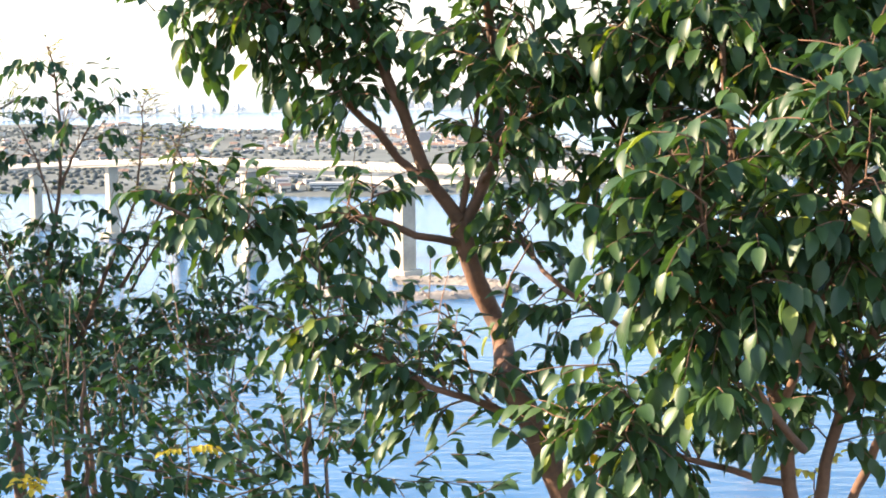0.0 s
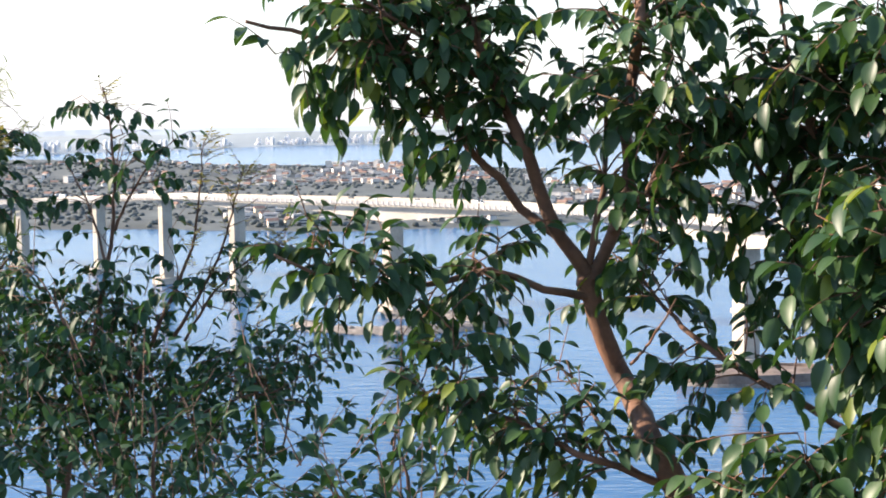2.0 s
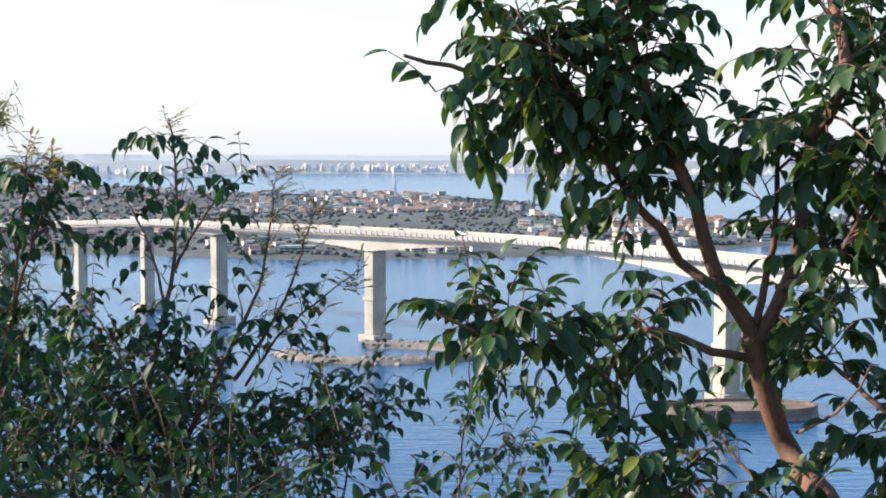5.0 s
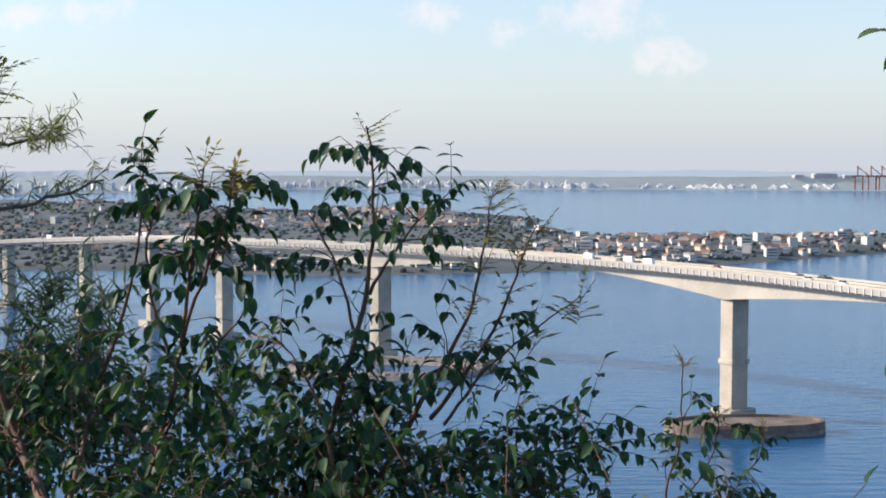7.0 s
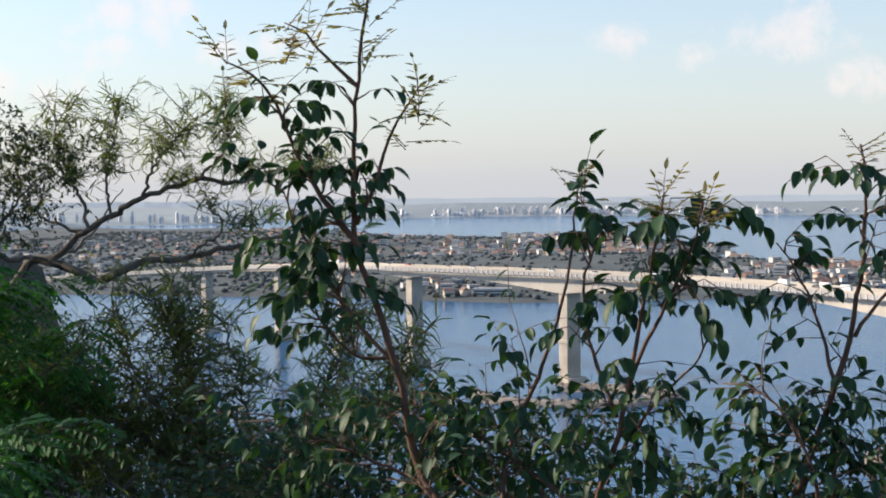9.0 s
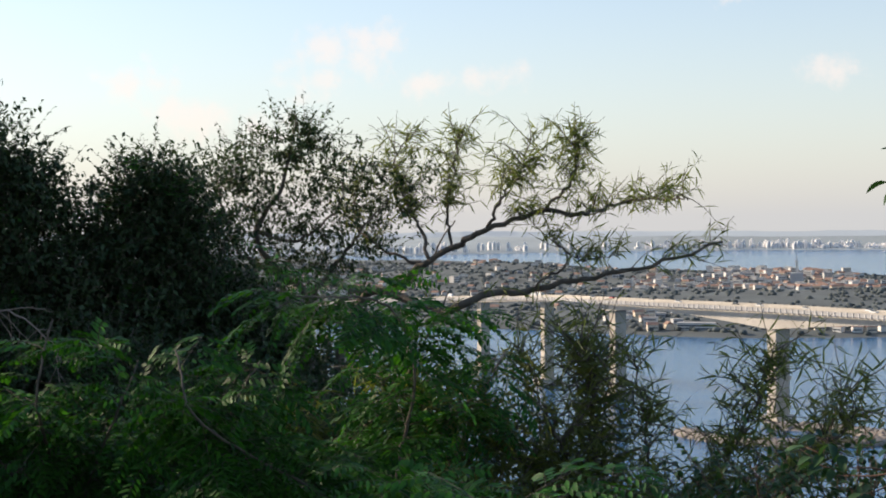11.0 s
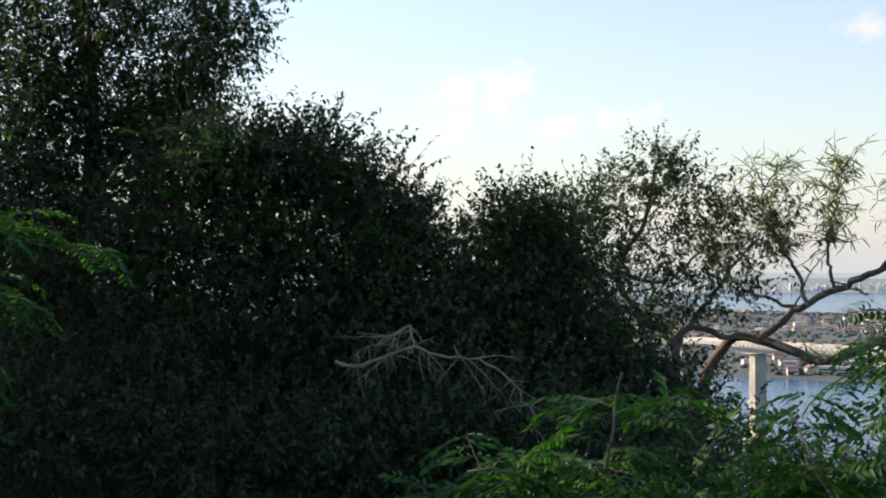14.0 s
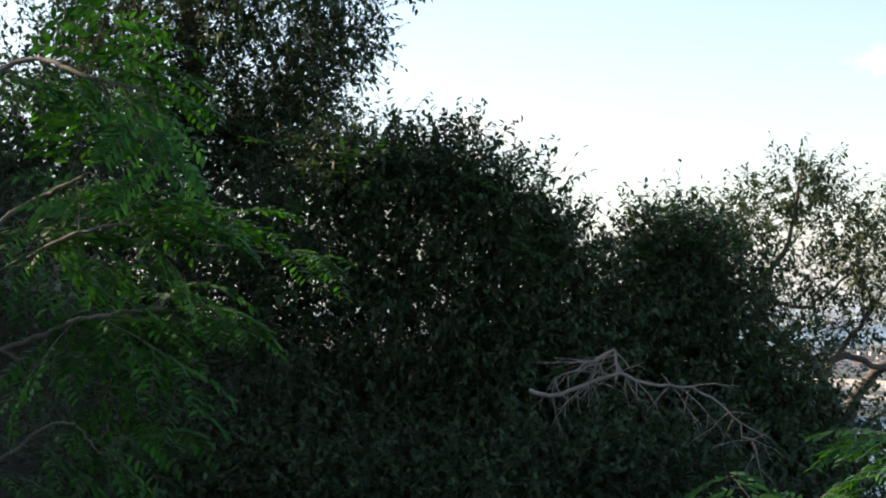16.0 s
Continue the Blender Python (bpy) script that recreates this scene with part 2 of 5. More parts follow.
def box(bm, size, m, bevel=0.0):
    got = bmesh.ops.create_cube(bm, size=1, matrix=m @ Matrix.Diagonal((*size, 1)))
    if bevel:
        edges = list({e for v in got["verts"] for e in v.link_edges})
        bmesh.ops.bevel(bm, geom=edges, offset=bevel, segments=2, affect="EDGES", profile=0.6)


def spline(points, step):
    """A smooth curve through a few points, at about even steps."""
    p = [Vector(q) for q in points]
    p = [2 * p[0] - p[1]] + p + [2 * p[-1] - p[-2]]
    out = []
    for a, b, c, d in zip(p, p[1:], p[2:], p[3:]):
        k = max(2, int((c - b).length / step))
        for i in range(k):
            t = i / k
            out.append(0.5 * (2 * b + (c - a) * t + (2 * a - 5 * b + 4 * c - d) * t * t + (3 * b - a - 3 * c + d) * t ** 3))
    out.append(p[-2])
    return out


def tube(verts, faces, path, r0, r1, sides=6, rough=0.0, rng=random):
    """Adds a tapered, slightly knobbly tube along path."""
    first = len(verts)
    side = None
    for i, q in enumerate(path):
        d = (path[min(i + 1, len(path) - 1)] - path[max(i - 1, 0)]).normalized()
        side = (d.orthogonal() if side is None else side - d * side.dot(d)).normalized()
        up = d.cross(side)
        r = r0 + (r1 - r0) * i / (len(path) - 1)
        for k in range(sides):
            a = 2 * math.pi * k / sides
            rr = r * (1 + rough * rng.uniform(-1, 1))
            verts.append(q + side * (math.cos(a) * rr) + up * (math.sin(a) * rr))
    n = len(path)
    for i in range(n - 1):
        for k in range(sides):
            a, b = first + i * sides + k, first + i * sides + (k + 1) % sides
            faces.append((a, b, b + sides, a + sides))
    faces.append(tuple(first + (n - 1) * sides + k for k in range(sides)))


def leaf_shape(width, fold, curl, rows):
    """A unit blade along +x, folded on its midrib and drooping towards the tip."""
    v, f = [], []
    for i in range(rows + 1):
        t = i / rows
        w = width * (math.sin(math.pi * min(1, t ** 0.8 * 1.0)) ** 0.75 if 0 < t < 1 else 0.0)
        z = -curl * t * t
        v += [(t, -w, z + fold * w), (t, 0, z), (t, w, z + fold * w)]
    for i in range(rows):
        a = 3 * i
        for k in (0, 1):
            if i == 0:
                f.append((a + 1, a + 3 + k, a + 4 + k))
            elif i == rows - 1:
                f.append((a + k, a + 4, a + k + 1))
            else:
                f.append((a + k, a + 3 + k, a + 4 + k, a + 1 + k))
    used = sorted({i for q in f for i in q})
    again = {o: i for i, o in enumerate(used)}
    return np.array([v[i] for i in used], float), [tuple(again[i] for i in q) for q in f]


OVATE = leaf_shape(0.27, 0.42, 0.26, 5)
SMALL = leaf_shape(0.24, 0.30, 0.15, 3)
NARROW = leaf_shape(0.045, 0.3, 0.30, 3)
SLIP = leaf_shape(0.17, 0.2, 0.10, 3)


class Leaves:
    """Collects leaf poses: base, direction, facing and length of each."""

    def __init__(self):
        self.rows = []

    def add(self, base, way, up, size):
        self.rows.append((*base, *way, *up, size))

    def frames(self):
        a = np.array(self.rows, float)
        x = a[:, 3:6] / np.linalg.norm(a[:, 3:6], axis=1)[:, None]
        z = a[:, 6:9] - x * (a[:, 6:9] * x).sum(1)[:, None]
        z /= np.maximum(np.linalg.norm(z, axis=1), 1e-6)[:, None]
        y = np.cross(z, x)
        return a[:, :3], np.stack([x, y, z], 2), a[:, 9]

    def joined(self, name, shape, material, parent, label=""):
        base, rot, size = self.frames()
        sv, sf = shape
        v = np.einsum("nij,kj->nki", rot, sv) * size[:, None, None] + base[:, None, :]
        off = (np.arange(len(base)) * len(sv))
        faces = [tuple(int(i + o) for i in q) for o in off for q in sf]
        me = mesh_of(name, v.reshape(-1, 3), faces, material, True)
        return under(new(name, me), parent, label, kind="stuff")

    def singly(self, name, mesh, parent):
        base, rot, size = self.frames()
        for b, r, s in zip(base, rot, size):
            ob = new(name, mesh)
            m = Matrix([list(q) for q in r]).to_4x4()
            ob.parent = parent
            ob.matrix_basis = Matrix.Translation(b) @ m @ Matrix.Diagonal((s, s, s, 1))


class Tree:
    """A woody plant: limbs given by a few points, twigs and leaves grown from them."""

    def __init__(self, name, label, category, seed, bark, group="", k=1.0):
        self.k = k
        self.rng = random.Random(seed)
        self.root = None
        self.name, self.label, self.category, self.group, self.bark = name, label, category, group, bark
        self.twig_v, self.twig_f = [], []
        self.leaves, self.tips = Leaves(), Leaves()

    def limb(self, points, r0, r1, name="limb", wobble=0.004, bark=None, sides=8):
        r0, r1, wobble = r0 * self.k, r1 * self.k, wobble * self.k
        foot = []
        if self.root is None:
            # the first limb is rooted in the slope, unless it hangs caught in other foliage
            x, y, z = points[0]
            low = min(hill(x, y), z - 0.1) - 0.06
            if self.category != "branch":
                lean = min(0.3, 0.06 * (z - low))
                foot = spline([(x + lean, y, low), (x + lean * 0.45, y, (z + low) / 2), (x, y, z)], 0.12)[:-1]
            at = foot[0] if foot else points[0]
            self.root = root(self.name, self.label, self.category, at, self.group)
            self.inverse = Matrix.Translation(at).inverted()
        path = spline(points, 0.03 + r0)
        path = [q + Vector([self.rng.uniform(-1, 1) * wobble for _ in range(3)]) for q in path]
        v, f = [], []
        if foot:
            tube(v, f, foot + [path[0]], r0 * 1.25, r0, sides, 0.08, self.rng)
        tube(v, f, path, r0, r1, sides, 0.08, self.rng)
        ob = under(new(name, mesh_of(name, v, f, bark or self.bark, True)), self.root)
        ob.matrix_parent_inverse = self.inverse
        return path

    def twig(self, start, way, length, r0=0.0035, sag=0.15):
        rng, length, r0 = self.rng, length * self.k, r0 * self.k
        pts, q, d = [Vector(start)], Vector(start), Vector(way).normalized()
        k = max(3, int(length / (0.04 * self.k)))
        for _ in range(k):
            d = (d + Vector((rng.uniform(-.22, .22), rng.uniform(-.22, .22), rng.uniform(-.22, .22) - sag * 0.2))).normalized()
            q = q + d * (length / k)
            pts.append(q)
        tube(self.twig_v, self.twig_f, pts, r0, r0 * 0.35, 4)
        return pts

    def compound(self, start, way, length, pairs, size, droop=0.5, where=None):
        """A stalk with leaflets in pairs that hang a little, and one at its end."""
        rng, length, size = self.rng, length * self.k, size * self.k
        d, q = Vector(way).normalized(), Vector(start)
        pts = [q]
        leaves = where or self.leaves
        for i in range(pairs + 1):
            d = (d + Vector((rng.uniform(-.08, .08), rng.uniform(-.08, .08), -droop * 0.22 + rng.uniform(-.08, .08)))).normalized()
            q = q + d * (length / (pairs + 1))
            pts.append(q)
            side = d.cross(Vector((0, 0, 1)))
            if side.length < 0.1:
                side = Vector((1, 0, 0))
            side.normalize()
            if i < pairs:
                for s in (-1, 1):
                    if rng.random() < 0.1:
                        continue
                    w = (side * s * rng.uniform(.7, 1.1) + d * rng.uniform(.35, .8) + Vector((0, 0, -droop * rng.uniform(.4, 1.5)))).normalized()
                    up = Vector((rng.uniform(-.5, .5), rng.uniform(-.5, .5), 1)) + side * s * 0.4
                    leaves.add(q, w, up, size * rng.uniform(0.75, 1.15))
            else:
                leaves.add(q, d + Vector((0, 0, -droop * .6)), Vector((rng.uniform(-.4, .4), rng.uniform(-.4, .4), 1)), size * rng.uniform(.9, 1.2))
        tube(self.twig_v, self.twig_f, pts, 0.0016, 0.0009, 3)

    def clothe(self, path, lo, hi, count, twig_len, size, pairs=3, droop=0.5, per=3, stalk=0.13, up=0.35, flat=0.55):
        """Twigs with compound leaves along part of a limb."""
        rng = self.rng
        n = len(path) - 1
        for _ in range(count):
            t = rng.uniform(lo, hi)
            i = min(n - 1, int(t * n))
            q = path[i].lerp(path[i + 1], t * n - i)
            d = (path[i + 1] - path[i]).normalized()
            a = rng.uniform(0, 2 * math.pi)
            out = d.orthogonal().normalized()
            out = (out * math.cos(a) + d.cross(out) * math.sin(a))
            out.y *= flat
            way = out * rng.uniform(.6, 1) + d * rng.uniform(0.1, .8) + Vector((0, 0, up))
            L = twig_len * rng.uniform(.35, 1.2)
            pts = self.twig(q, way, L)
            for j in range(per):
                k = max(1, round((j + 1) / per * (len(pts) - 1)))
                b = rng.uniform(0, 2 * math.pi)
                e = (pts[k] - pts[k - 1]).normalized()
                o = e.orthogonal().normalized()
                o = o * math.cos(b) + e.cross(o) * math.sin(b)
                o.y *= flat
                self.compound(pts[k], o + e * rng.uniform(.3, 1) + Vector((0, 0, 0.1)), stalk * rng.uniform(.6, 1.2), max(1, pairs + rng.choice((-1, 0, 0, 1))), size, droop)

    def tuft(self, at, spread, count, size):
        """The feathery young shoot at a stem's top."""
        rng = self.rng
        for _ in range(count):
            w = Vector((rng.uniform(-1, 1), rng.uniform(-1, 1), rng.uniform(-.1, 1.2))).normalized()
            self.compound(Vector(at) + Vector((0, 0, -rng.uniform(0, spread * .8 * self.k))), w, spread * rng.uniform(.5, 1), 4, size, 0.1, self.tips)

    def finish(self, shape, material, single_mesh=None, singles=0, prefer=None, crown="crown", tip_shape=None, tip_material=None):
        base = self.inverse
        self.root.location = base.inverted().translation
        if self.twig_v:
            ob = under(new("twig_mass", mesh_of("twig_mass", self.twig_v, self.twig_f, self.bark, True)), self.root, kind="stuff")
            ob.matrix_parent_inverse = base
        rows = self.leaves.rows
        if singles and rows:
            rows.sort(key=prefer or (lambda r: r[1]))
            one, rest = Leaves(), Leaves()
            one.rows, rest.rows = rows[:singles], rows[singles:]
            before = set(self.root.children)
            one.singly("leaf", single_mesh, self.root)
            for o in self.root.children:
                if o not in before:
                    o.matrix_parent_inverse = base
        else:
            rest = self.leaves
        if rest.rows:
            rest.joined(crown, shape, material, self.root).matrix_parent_inverse = base
        if self.tips.rows:
            self.tips.joined("young_shoot_mass", tip_shape or SLIP, tip_material or M_TIP, self.root, "lighter young shoots").matrix_parent_inverse = base
        return self.root


# ---- sea and land ----
def sheet(name, xs, ys, height, material, label, category):
    v = [(x, y, height(x, y)) for y in ys for x in xs]
    w = len(xs)
    f = [(j * w + i, j * w + i + 1, (j + 1) * w + i + 1, (j + 1) * w + i) for j in range(len(ys) - 1) for i in range(w - 1)]
    ob = new(name, mesh_of(name, v, f, material, True))
    return tagged(ob, label, category, kind="structure")


sheet("water", [-4900 + 700 * i for i in range(15)], [-4900 + 700 * i for i in range(15)], lambda x, y: 0.0, M_WATER,
      "rippled blue sea water of a wide bay", "water")


def hill(x, y):
    """The steep wooded hill on which the camera stands; raised on the left behind the trees to fit the view, so that
    no water shows through.
    """
    fall = max(0.0, (x - 0.44) * 0.3 + y * 0.954 - 1.3)
    z = 110.3 - fall * 0.62 + 0.15 * noise.noise((x * .35, y * .35, 0)) - 0.004 * fall * fall
    ax, ay = x + 4.3, y - 1.35
    turn = math.degrees(math.atan2(-ax, ay)) if (ax or ay) else 0          # how far to the left of straight ahead
    far = math.hypot(ax, ay)
    turn = turn if turn > -150 else turn + 360
    side = max(0.0, min(1.0, (turn - 11) / 8)) * max(0.0, min(1.0, (175 - turn) / 20))
    climb = max(0.0, min(1.0, (far - 8.0) / 4.5))
    knoll = 111.1 + 0.7 * max(0.0, min(1.0, (turn - 27) / 12)) + 0.25 * noise.noise((x * .5, y * .5, 8)) - max(0.0, far - 30) * 0.7
    w = side * climb
    z = z * (1 - w) + max(z, knoll) * w
    # an unseen spur beside the path, added to shade the dark trees from the sun
    z += 5.4 * max(0.0, min(1.0, (-14.5 - x) / 5)) * max(0.0, min(1.0, (16.5 - y) / 2)) * max(0.0, min(1.0, (y + 14) / 4))
    return max(-3.0, z)


_line = [-420, -300, -200, -140, -100, -75, -60, -50, -42, -36, -30, -26, -23, -20, -18, -16.5, -15] + [-14 + 0.7 * i for i in range(24)] + [3.5, 5, 8, 12, 20, 35, 60, 100, 160, 240, 330]
sheet("ground", _line, [-330, -200, -100, -50, -30, -20, -14, -9, -6, -4, -2.5] + [-1.5 + 0.7 * i for i in range(24)] + [15.5, 17, 20, 24, 30, 40, 55, 75, 100, 125, 150, 190], hill, M_SOIL,
      "steep brown hillside under dense shrubs", "ground")

SHORE = [(-1962, 1494), (-684, 1422), (-321, 1368), (-100, 1312), (61, 1350), (228, 1403), (401, 1539), (512, 1629), (731, 1766), (1006, 1917), (989, 2070), (645, 1948), (361, 1895), (187, 1941), (113, 2081), (155, 2307), (170, 2453), (100, 2530), (-66, 2590), (-326, 2748), (-568, 3002), (-905, 3351), (-1527, 3549)]


def inland(x, y):
    """Distance inside the town's shoreline, negative in the sea."""
    best, inside = 1e9, False
    for (ax, ay), (bx, by) in zip(SHORE, SHORE[1:] + SHORE[:1]):
        t = max(0, min(1, ((x - ax) * (bx - ax) + (y - ay) * (by - ay)) / ((bx - ax) ** 2 + (by - ay) ** 2)))
        best = min(best, math.hypot(x - ax - t * (bx - ax), y - ay - t * (by - ay)))
        if (ay > y) != (by > y) and x < (bx - ax) * (y - ay) / (by - ay) + ax:
            inside = not inside
    return best if inside else -best


def town_height(x, y):
    d = inland(x, y) + 12 * noise.noise((x * .02, y * .02, 7))
    if d < 0:
        return max(-4.0, d * 0.2)
    z = min(d * 0.2, 3.0) + max(0.0, min(1.0, d / 160)) * (5 + 8 * max(0.0, 0.4 + noise.noise((x * .0035, y * .0035, 1))))
    z += 15 * math.exp(-(((x + 587) / 180) ** 2 + ((y - 2373) / 215) ** 2)) + 11 * math.exp(-(((x + 227) / 228) ** 2 + ((y - 2301) / 175) ** 2))
    return z


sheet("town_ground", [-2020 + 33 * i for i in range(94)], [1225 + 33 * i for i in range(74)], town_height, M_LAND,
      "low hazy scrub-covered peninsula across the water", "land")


def hazed_far_coast(name, r0, r1, top, material, label, seed):
    v, f = [], []
    k = 180
    for i in range(k + 1):
        a = radians(-55 + 90 * i / k)
        near = r0(a)
        h = top * (1 + 0.14 * noise.noise((a * 14, seed, 0)) + 0.05 * noise.noise((a * 90, seed, 4)))
        for r, z in ((near, -2), (near + 20, 3), (near + min(120, (r1 - near) * .8), 12), (r1, h), (r1 + 20, -5)):
            v.append((r * math.sin(a), r * math.cos(a), z))
    for i in range(k):
        for j in range(4):
            f.append((i * 5 + j, (i + 1) * 5 + j, (i + 1) * 5 + j + 1, i * 5 + j + 1))
    tagged(new(name, mesh_of(name, v, f, material, True)), label, "coast", kind="structure")


def coast_radius(a):
    g = math.degrees(a)
    return 4640 - 540 * max(0.0, min(1.0, (-g - 6) / 12)) + 30 * noise.noise((a * 24, 0, 0))


hazed_far_coast("backdrop_coast", coast_radius, 4800, 42, M_FARLAND_HAZE, "hazy wooded far shore of the bay", 3)
hazed_far_coast("backdrop_ridge", lambda a: 4805, 4880, 60, M_RIDGE_HAZE, "pale blue hazy ridge behind the far shore", 9)


# ---- bridge ----
AXIS = [(-485, 1135), (-324, 1045), (-253, 991), (-193, 928), (-135, 859), (-36, 776), (41, 706), (122, 596), (174, 505), (221, 394), (265, 265)]
DECK_Z = [36.0, 49.0, 54.0, 58.4, 60.8, 62.5, 62.8, 63.0, 62.5, 62.0, 60.6]
PIERS = {1: 3.3, 2: 3.5, 3: 3.8, 4: 6.5, 5: 11.5, 7: 11.5}       # index on the axis: depth of the girder there
bridge = root("bridge", "long pale concrete box-girder bridge on tall piers", "bridge", (-36, 776, 0))
BI = Matrix.Translation((-36, 776, 0)).inverted()

stations = []
for i in range(len(AXIS) - 1):
    k = 12
    ax = [Vector((*AXIS[max(0, min(len(AXIS) - 1, i + o))], DECK_Z[max(0, min(len(AXIS) - 1, i + o))])) for o in (-1, 0, 1, 2)]
    for j in range(k):
        t = j / k
        a, b, c, d = ax
        q = 0.5 * (2 * b + (c - a) * t + (2 * a - 5 * b + 4 * c - d) * t * t + (3 * b - a - 3 * c + d) * t ** 3)
        # the girder deepens in an arch towards the great piers
        depth = 3.5
        for p, h in PIERS.items():
            reach = 128.0 if h > 10 else 62.0
            far = (Vector(AXIS[p]) - q.to_2d()).length
            depth = max(depth, 3.5 + (h - 3.5) * max(0.0, 1 - far / reach) ** 1.7)
        stations.append((q, depth))


def loft(profile, material, name, label=""):
    """Sweeps a cross-section (side, up) along the bridge; up may depend on the girder's depth."""
    v, f = [], []
    for i, (q, depth) in enumerate(stations):
        d = (stations[min(i + 1, len(stations) - 1)][0] - stations[max(i - 1, 0)][0]).to_2d().normalized()
        n = Vector((-d.y, d.x))                     # towards the far side
        ring = profile(depth)
        v += [(q.x + n.x * s, q.y + n.y * s, q.z + u) for s, u in ring]
    w = len(ring)
    for i in range(len(stations) - 1):
        f += [(i * w + k, i * w + (k + 1) % w, (i + 1) * w + (k + 1) % w, (i + 1) * w + k) for k in range(w)]
    f += [tuple(range(w)), tuple(range(len(v) - w, len(v)))[::-1]]
    ob = under(new(name, mesh_of(name, v, f, material)), bridge, label)
    ob.matrix_parent_inverse = BI
    return ob


loft(lambda d: [(-6.8, -0.75), (-6.4, -d), (6.4, -d), (6.8, -0.75)], M_CONCRETE, "girder", "pale concrete haunched box girder")
loft(lambda d: [(-9.3, -0.35), (-9.3, 0.0), (9.3, 0.0), (9.3, -0.35), (7.0, -0.74), (-7.0, -0.74)], M_CONCRETE, "deck_slab")
loft(lambda d: [(-8.4, 0.004), (-8.4, 0.1), (8.4, 0.1), (8.4, 0.004)], M_ASPHALT, "carriageway", "grey asphalt carriageway")
for s in (-9.0, 8.6):
    loft(lambda d, s=s: [(s, 0.002), (s, 1.0), (s + 0.4, 1.0), (s + 0.4, 0.002)], M_CONCRETE, "parapet", "low pale concrete parapet")
loft(lambda d: [(-0.3, 0.102), (-0.15, 0.9), (0.15, 0.9), (0.3, 0.102)], M_CONCRETE, "median_barrier")

# steel cycleway hung from the deck's near edge: floor, mesh screen, rail and posts
loft(lambda d: [(-11.4, -1.75), (-11.4, -1.5), (-9.4, -1.5), (-9.4, -1.75)], M_STEEL, "cycleway", "grey steel cycleway hung from the deck")
loft(lambda d: [(-11.42, -1.49), (-11.42, 0.35), (-11.34, 0.35), (-11.34, -1.49)], M_STEEL, "screen", "grey mesh screen of the cycleway")
loft(lambda d: [(-11.5, 0.36), (-11.5, 0.55), (-11.28, 0.55), (-11.28, 0.36)], M_CONCRETE, "handrail")
bm = bmesh.new()
box(bm, (0.3, 0.55, 2.3), Matrix.Translation((0, 0, 0)), 0.06)
box(bm, (4.2, 0.35, 0.5), Matrix.Translation((2.1, 0, -1.2)), 0.06)
bracket_mesh = bpy.data.meshes.new("bracket")
bm.to_mesh(bracket_mesh)
bm.free()
bracket_mesh.materials.append(M_WHITE)
left_over = 0.0
for (q, _), (e, _) in zip(stations, stations[1:]):
    d = (e - q).to_2d()
    s = left_over
    while s < d.length:
        if -240 < q.x < 260:
            c = q.lerp(e, s / d.length)
            n = Vector((-d.y, d.x)).normalized()
            ob = new("bracket", bracket_mesh)
            ob.parent, ob.matrix_parent_inverse = bridge, BI
            ob.matrix_basis = Matrix.Translation((c.x - n.x * 11.6, c.y - n.y * 11.6, c.z - 0.75)) @ Matrix.Rotation(math.atan2(n.y, n.x), 4, "Z")
        s += 4.0
    left_over = s - d.length

# piers
for p, h in PIERS.items():
    q = Vector((*AXIS[p], DECK_Z[p]))
    d = (Vector(AXIS[p + 1]) - Vector(AXIS[p - 1])).normalized()
    if p == 7:
        d = Vector((0.55, -0.83))
    turn = Matrix.Rotation(math.atan2(d.y, d.x), 4, "Z")
    top = DECK_Z[p] - h
    foot = 5.0 if p in (5, 7) else 4.0
    bm = bmesh.new()
    along, across = {7: (7.2, 9.4), 5: (6.5, 10.5), 4: (6.0, 8.5)}.get(p, (5.4, 7.6))
    box(bm, (along, across, top - foot), Matrix.Translation((q.x, q.y, (top + foot) / 2)) @ turn, 0.35)
    pier = part("pier", bm, M_PIER, bridge, "tall rectangular concrete bridge pier")
    pier.matrix_parent_inverse = BI
    if h > 6:
        mid = foot + (top - foot) * 0.43
        for s in (-1, 1):
            bm = bmesh.new()
            box(bm, (along + 1.4, 2.0, 2.2), Matrix.Translation((q.x, q.y, mid)) @ turn @ Matrix.Translation((0, s * (across / 2 - 0.4), 0)), 0.5)
            under(part("collar", bm, M_PIER, None), pier)
    bm = bmesh.new()
    size = (12, 16, foot + 2) if p not in (5, 7) else (12, 15, foot - 1)
    box(bm, size, Matrix.Translation((q.x, q.y, foot - size[2] / 2)) @ turn, 0.5)
    under(part("pile_cap", bm, M_PIER, None, "weathered concrete pile cap"), pier)
for ob in bridge.children_recursive:
    if ob.parent and ob.parent != bridge:
        ob.matrix_parent_inverse = Matrix.Identity(4)

# concrete ship-impact caisson round the pier by the ship channel: an oval wall with a low rim
def oval(cx, cy, a, b, turn, z0, z1, inset):
    bm = bmesh.new()
    k = 40
    rings = []
    for s, z in ((1.0, z0), (1.0, z1), (1 - inset, z1), (1 - inset, z1 - 1.3)):
        rings.append([bm.verts.new((cx + math.cos(turn) * a * s * math.cos(2 * math.pi * i / k) - math.sin(turn) * b * s * math.sin(2 * math.pi * i / k),
                                    cy + math.sin(turn) * a * s * math.cos(2 * math.pi * i / k) + math.cos(turn) * b * s * math.sin(2 * math.pi * i / k),
                                    z + 0.25 * noise.noise((i * 2.1, z, 0)))) for i in range(k)])
    for r, t in zip(rings, rings[1:]):
        for i in range(k):
            bm.faces.new((r[i], r[(i + 1) % k], t[(i + 1) % k], t[i]))
    bm.faces.new(rings[-1])
    return bm


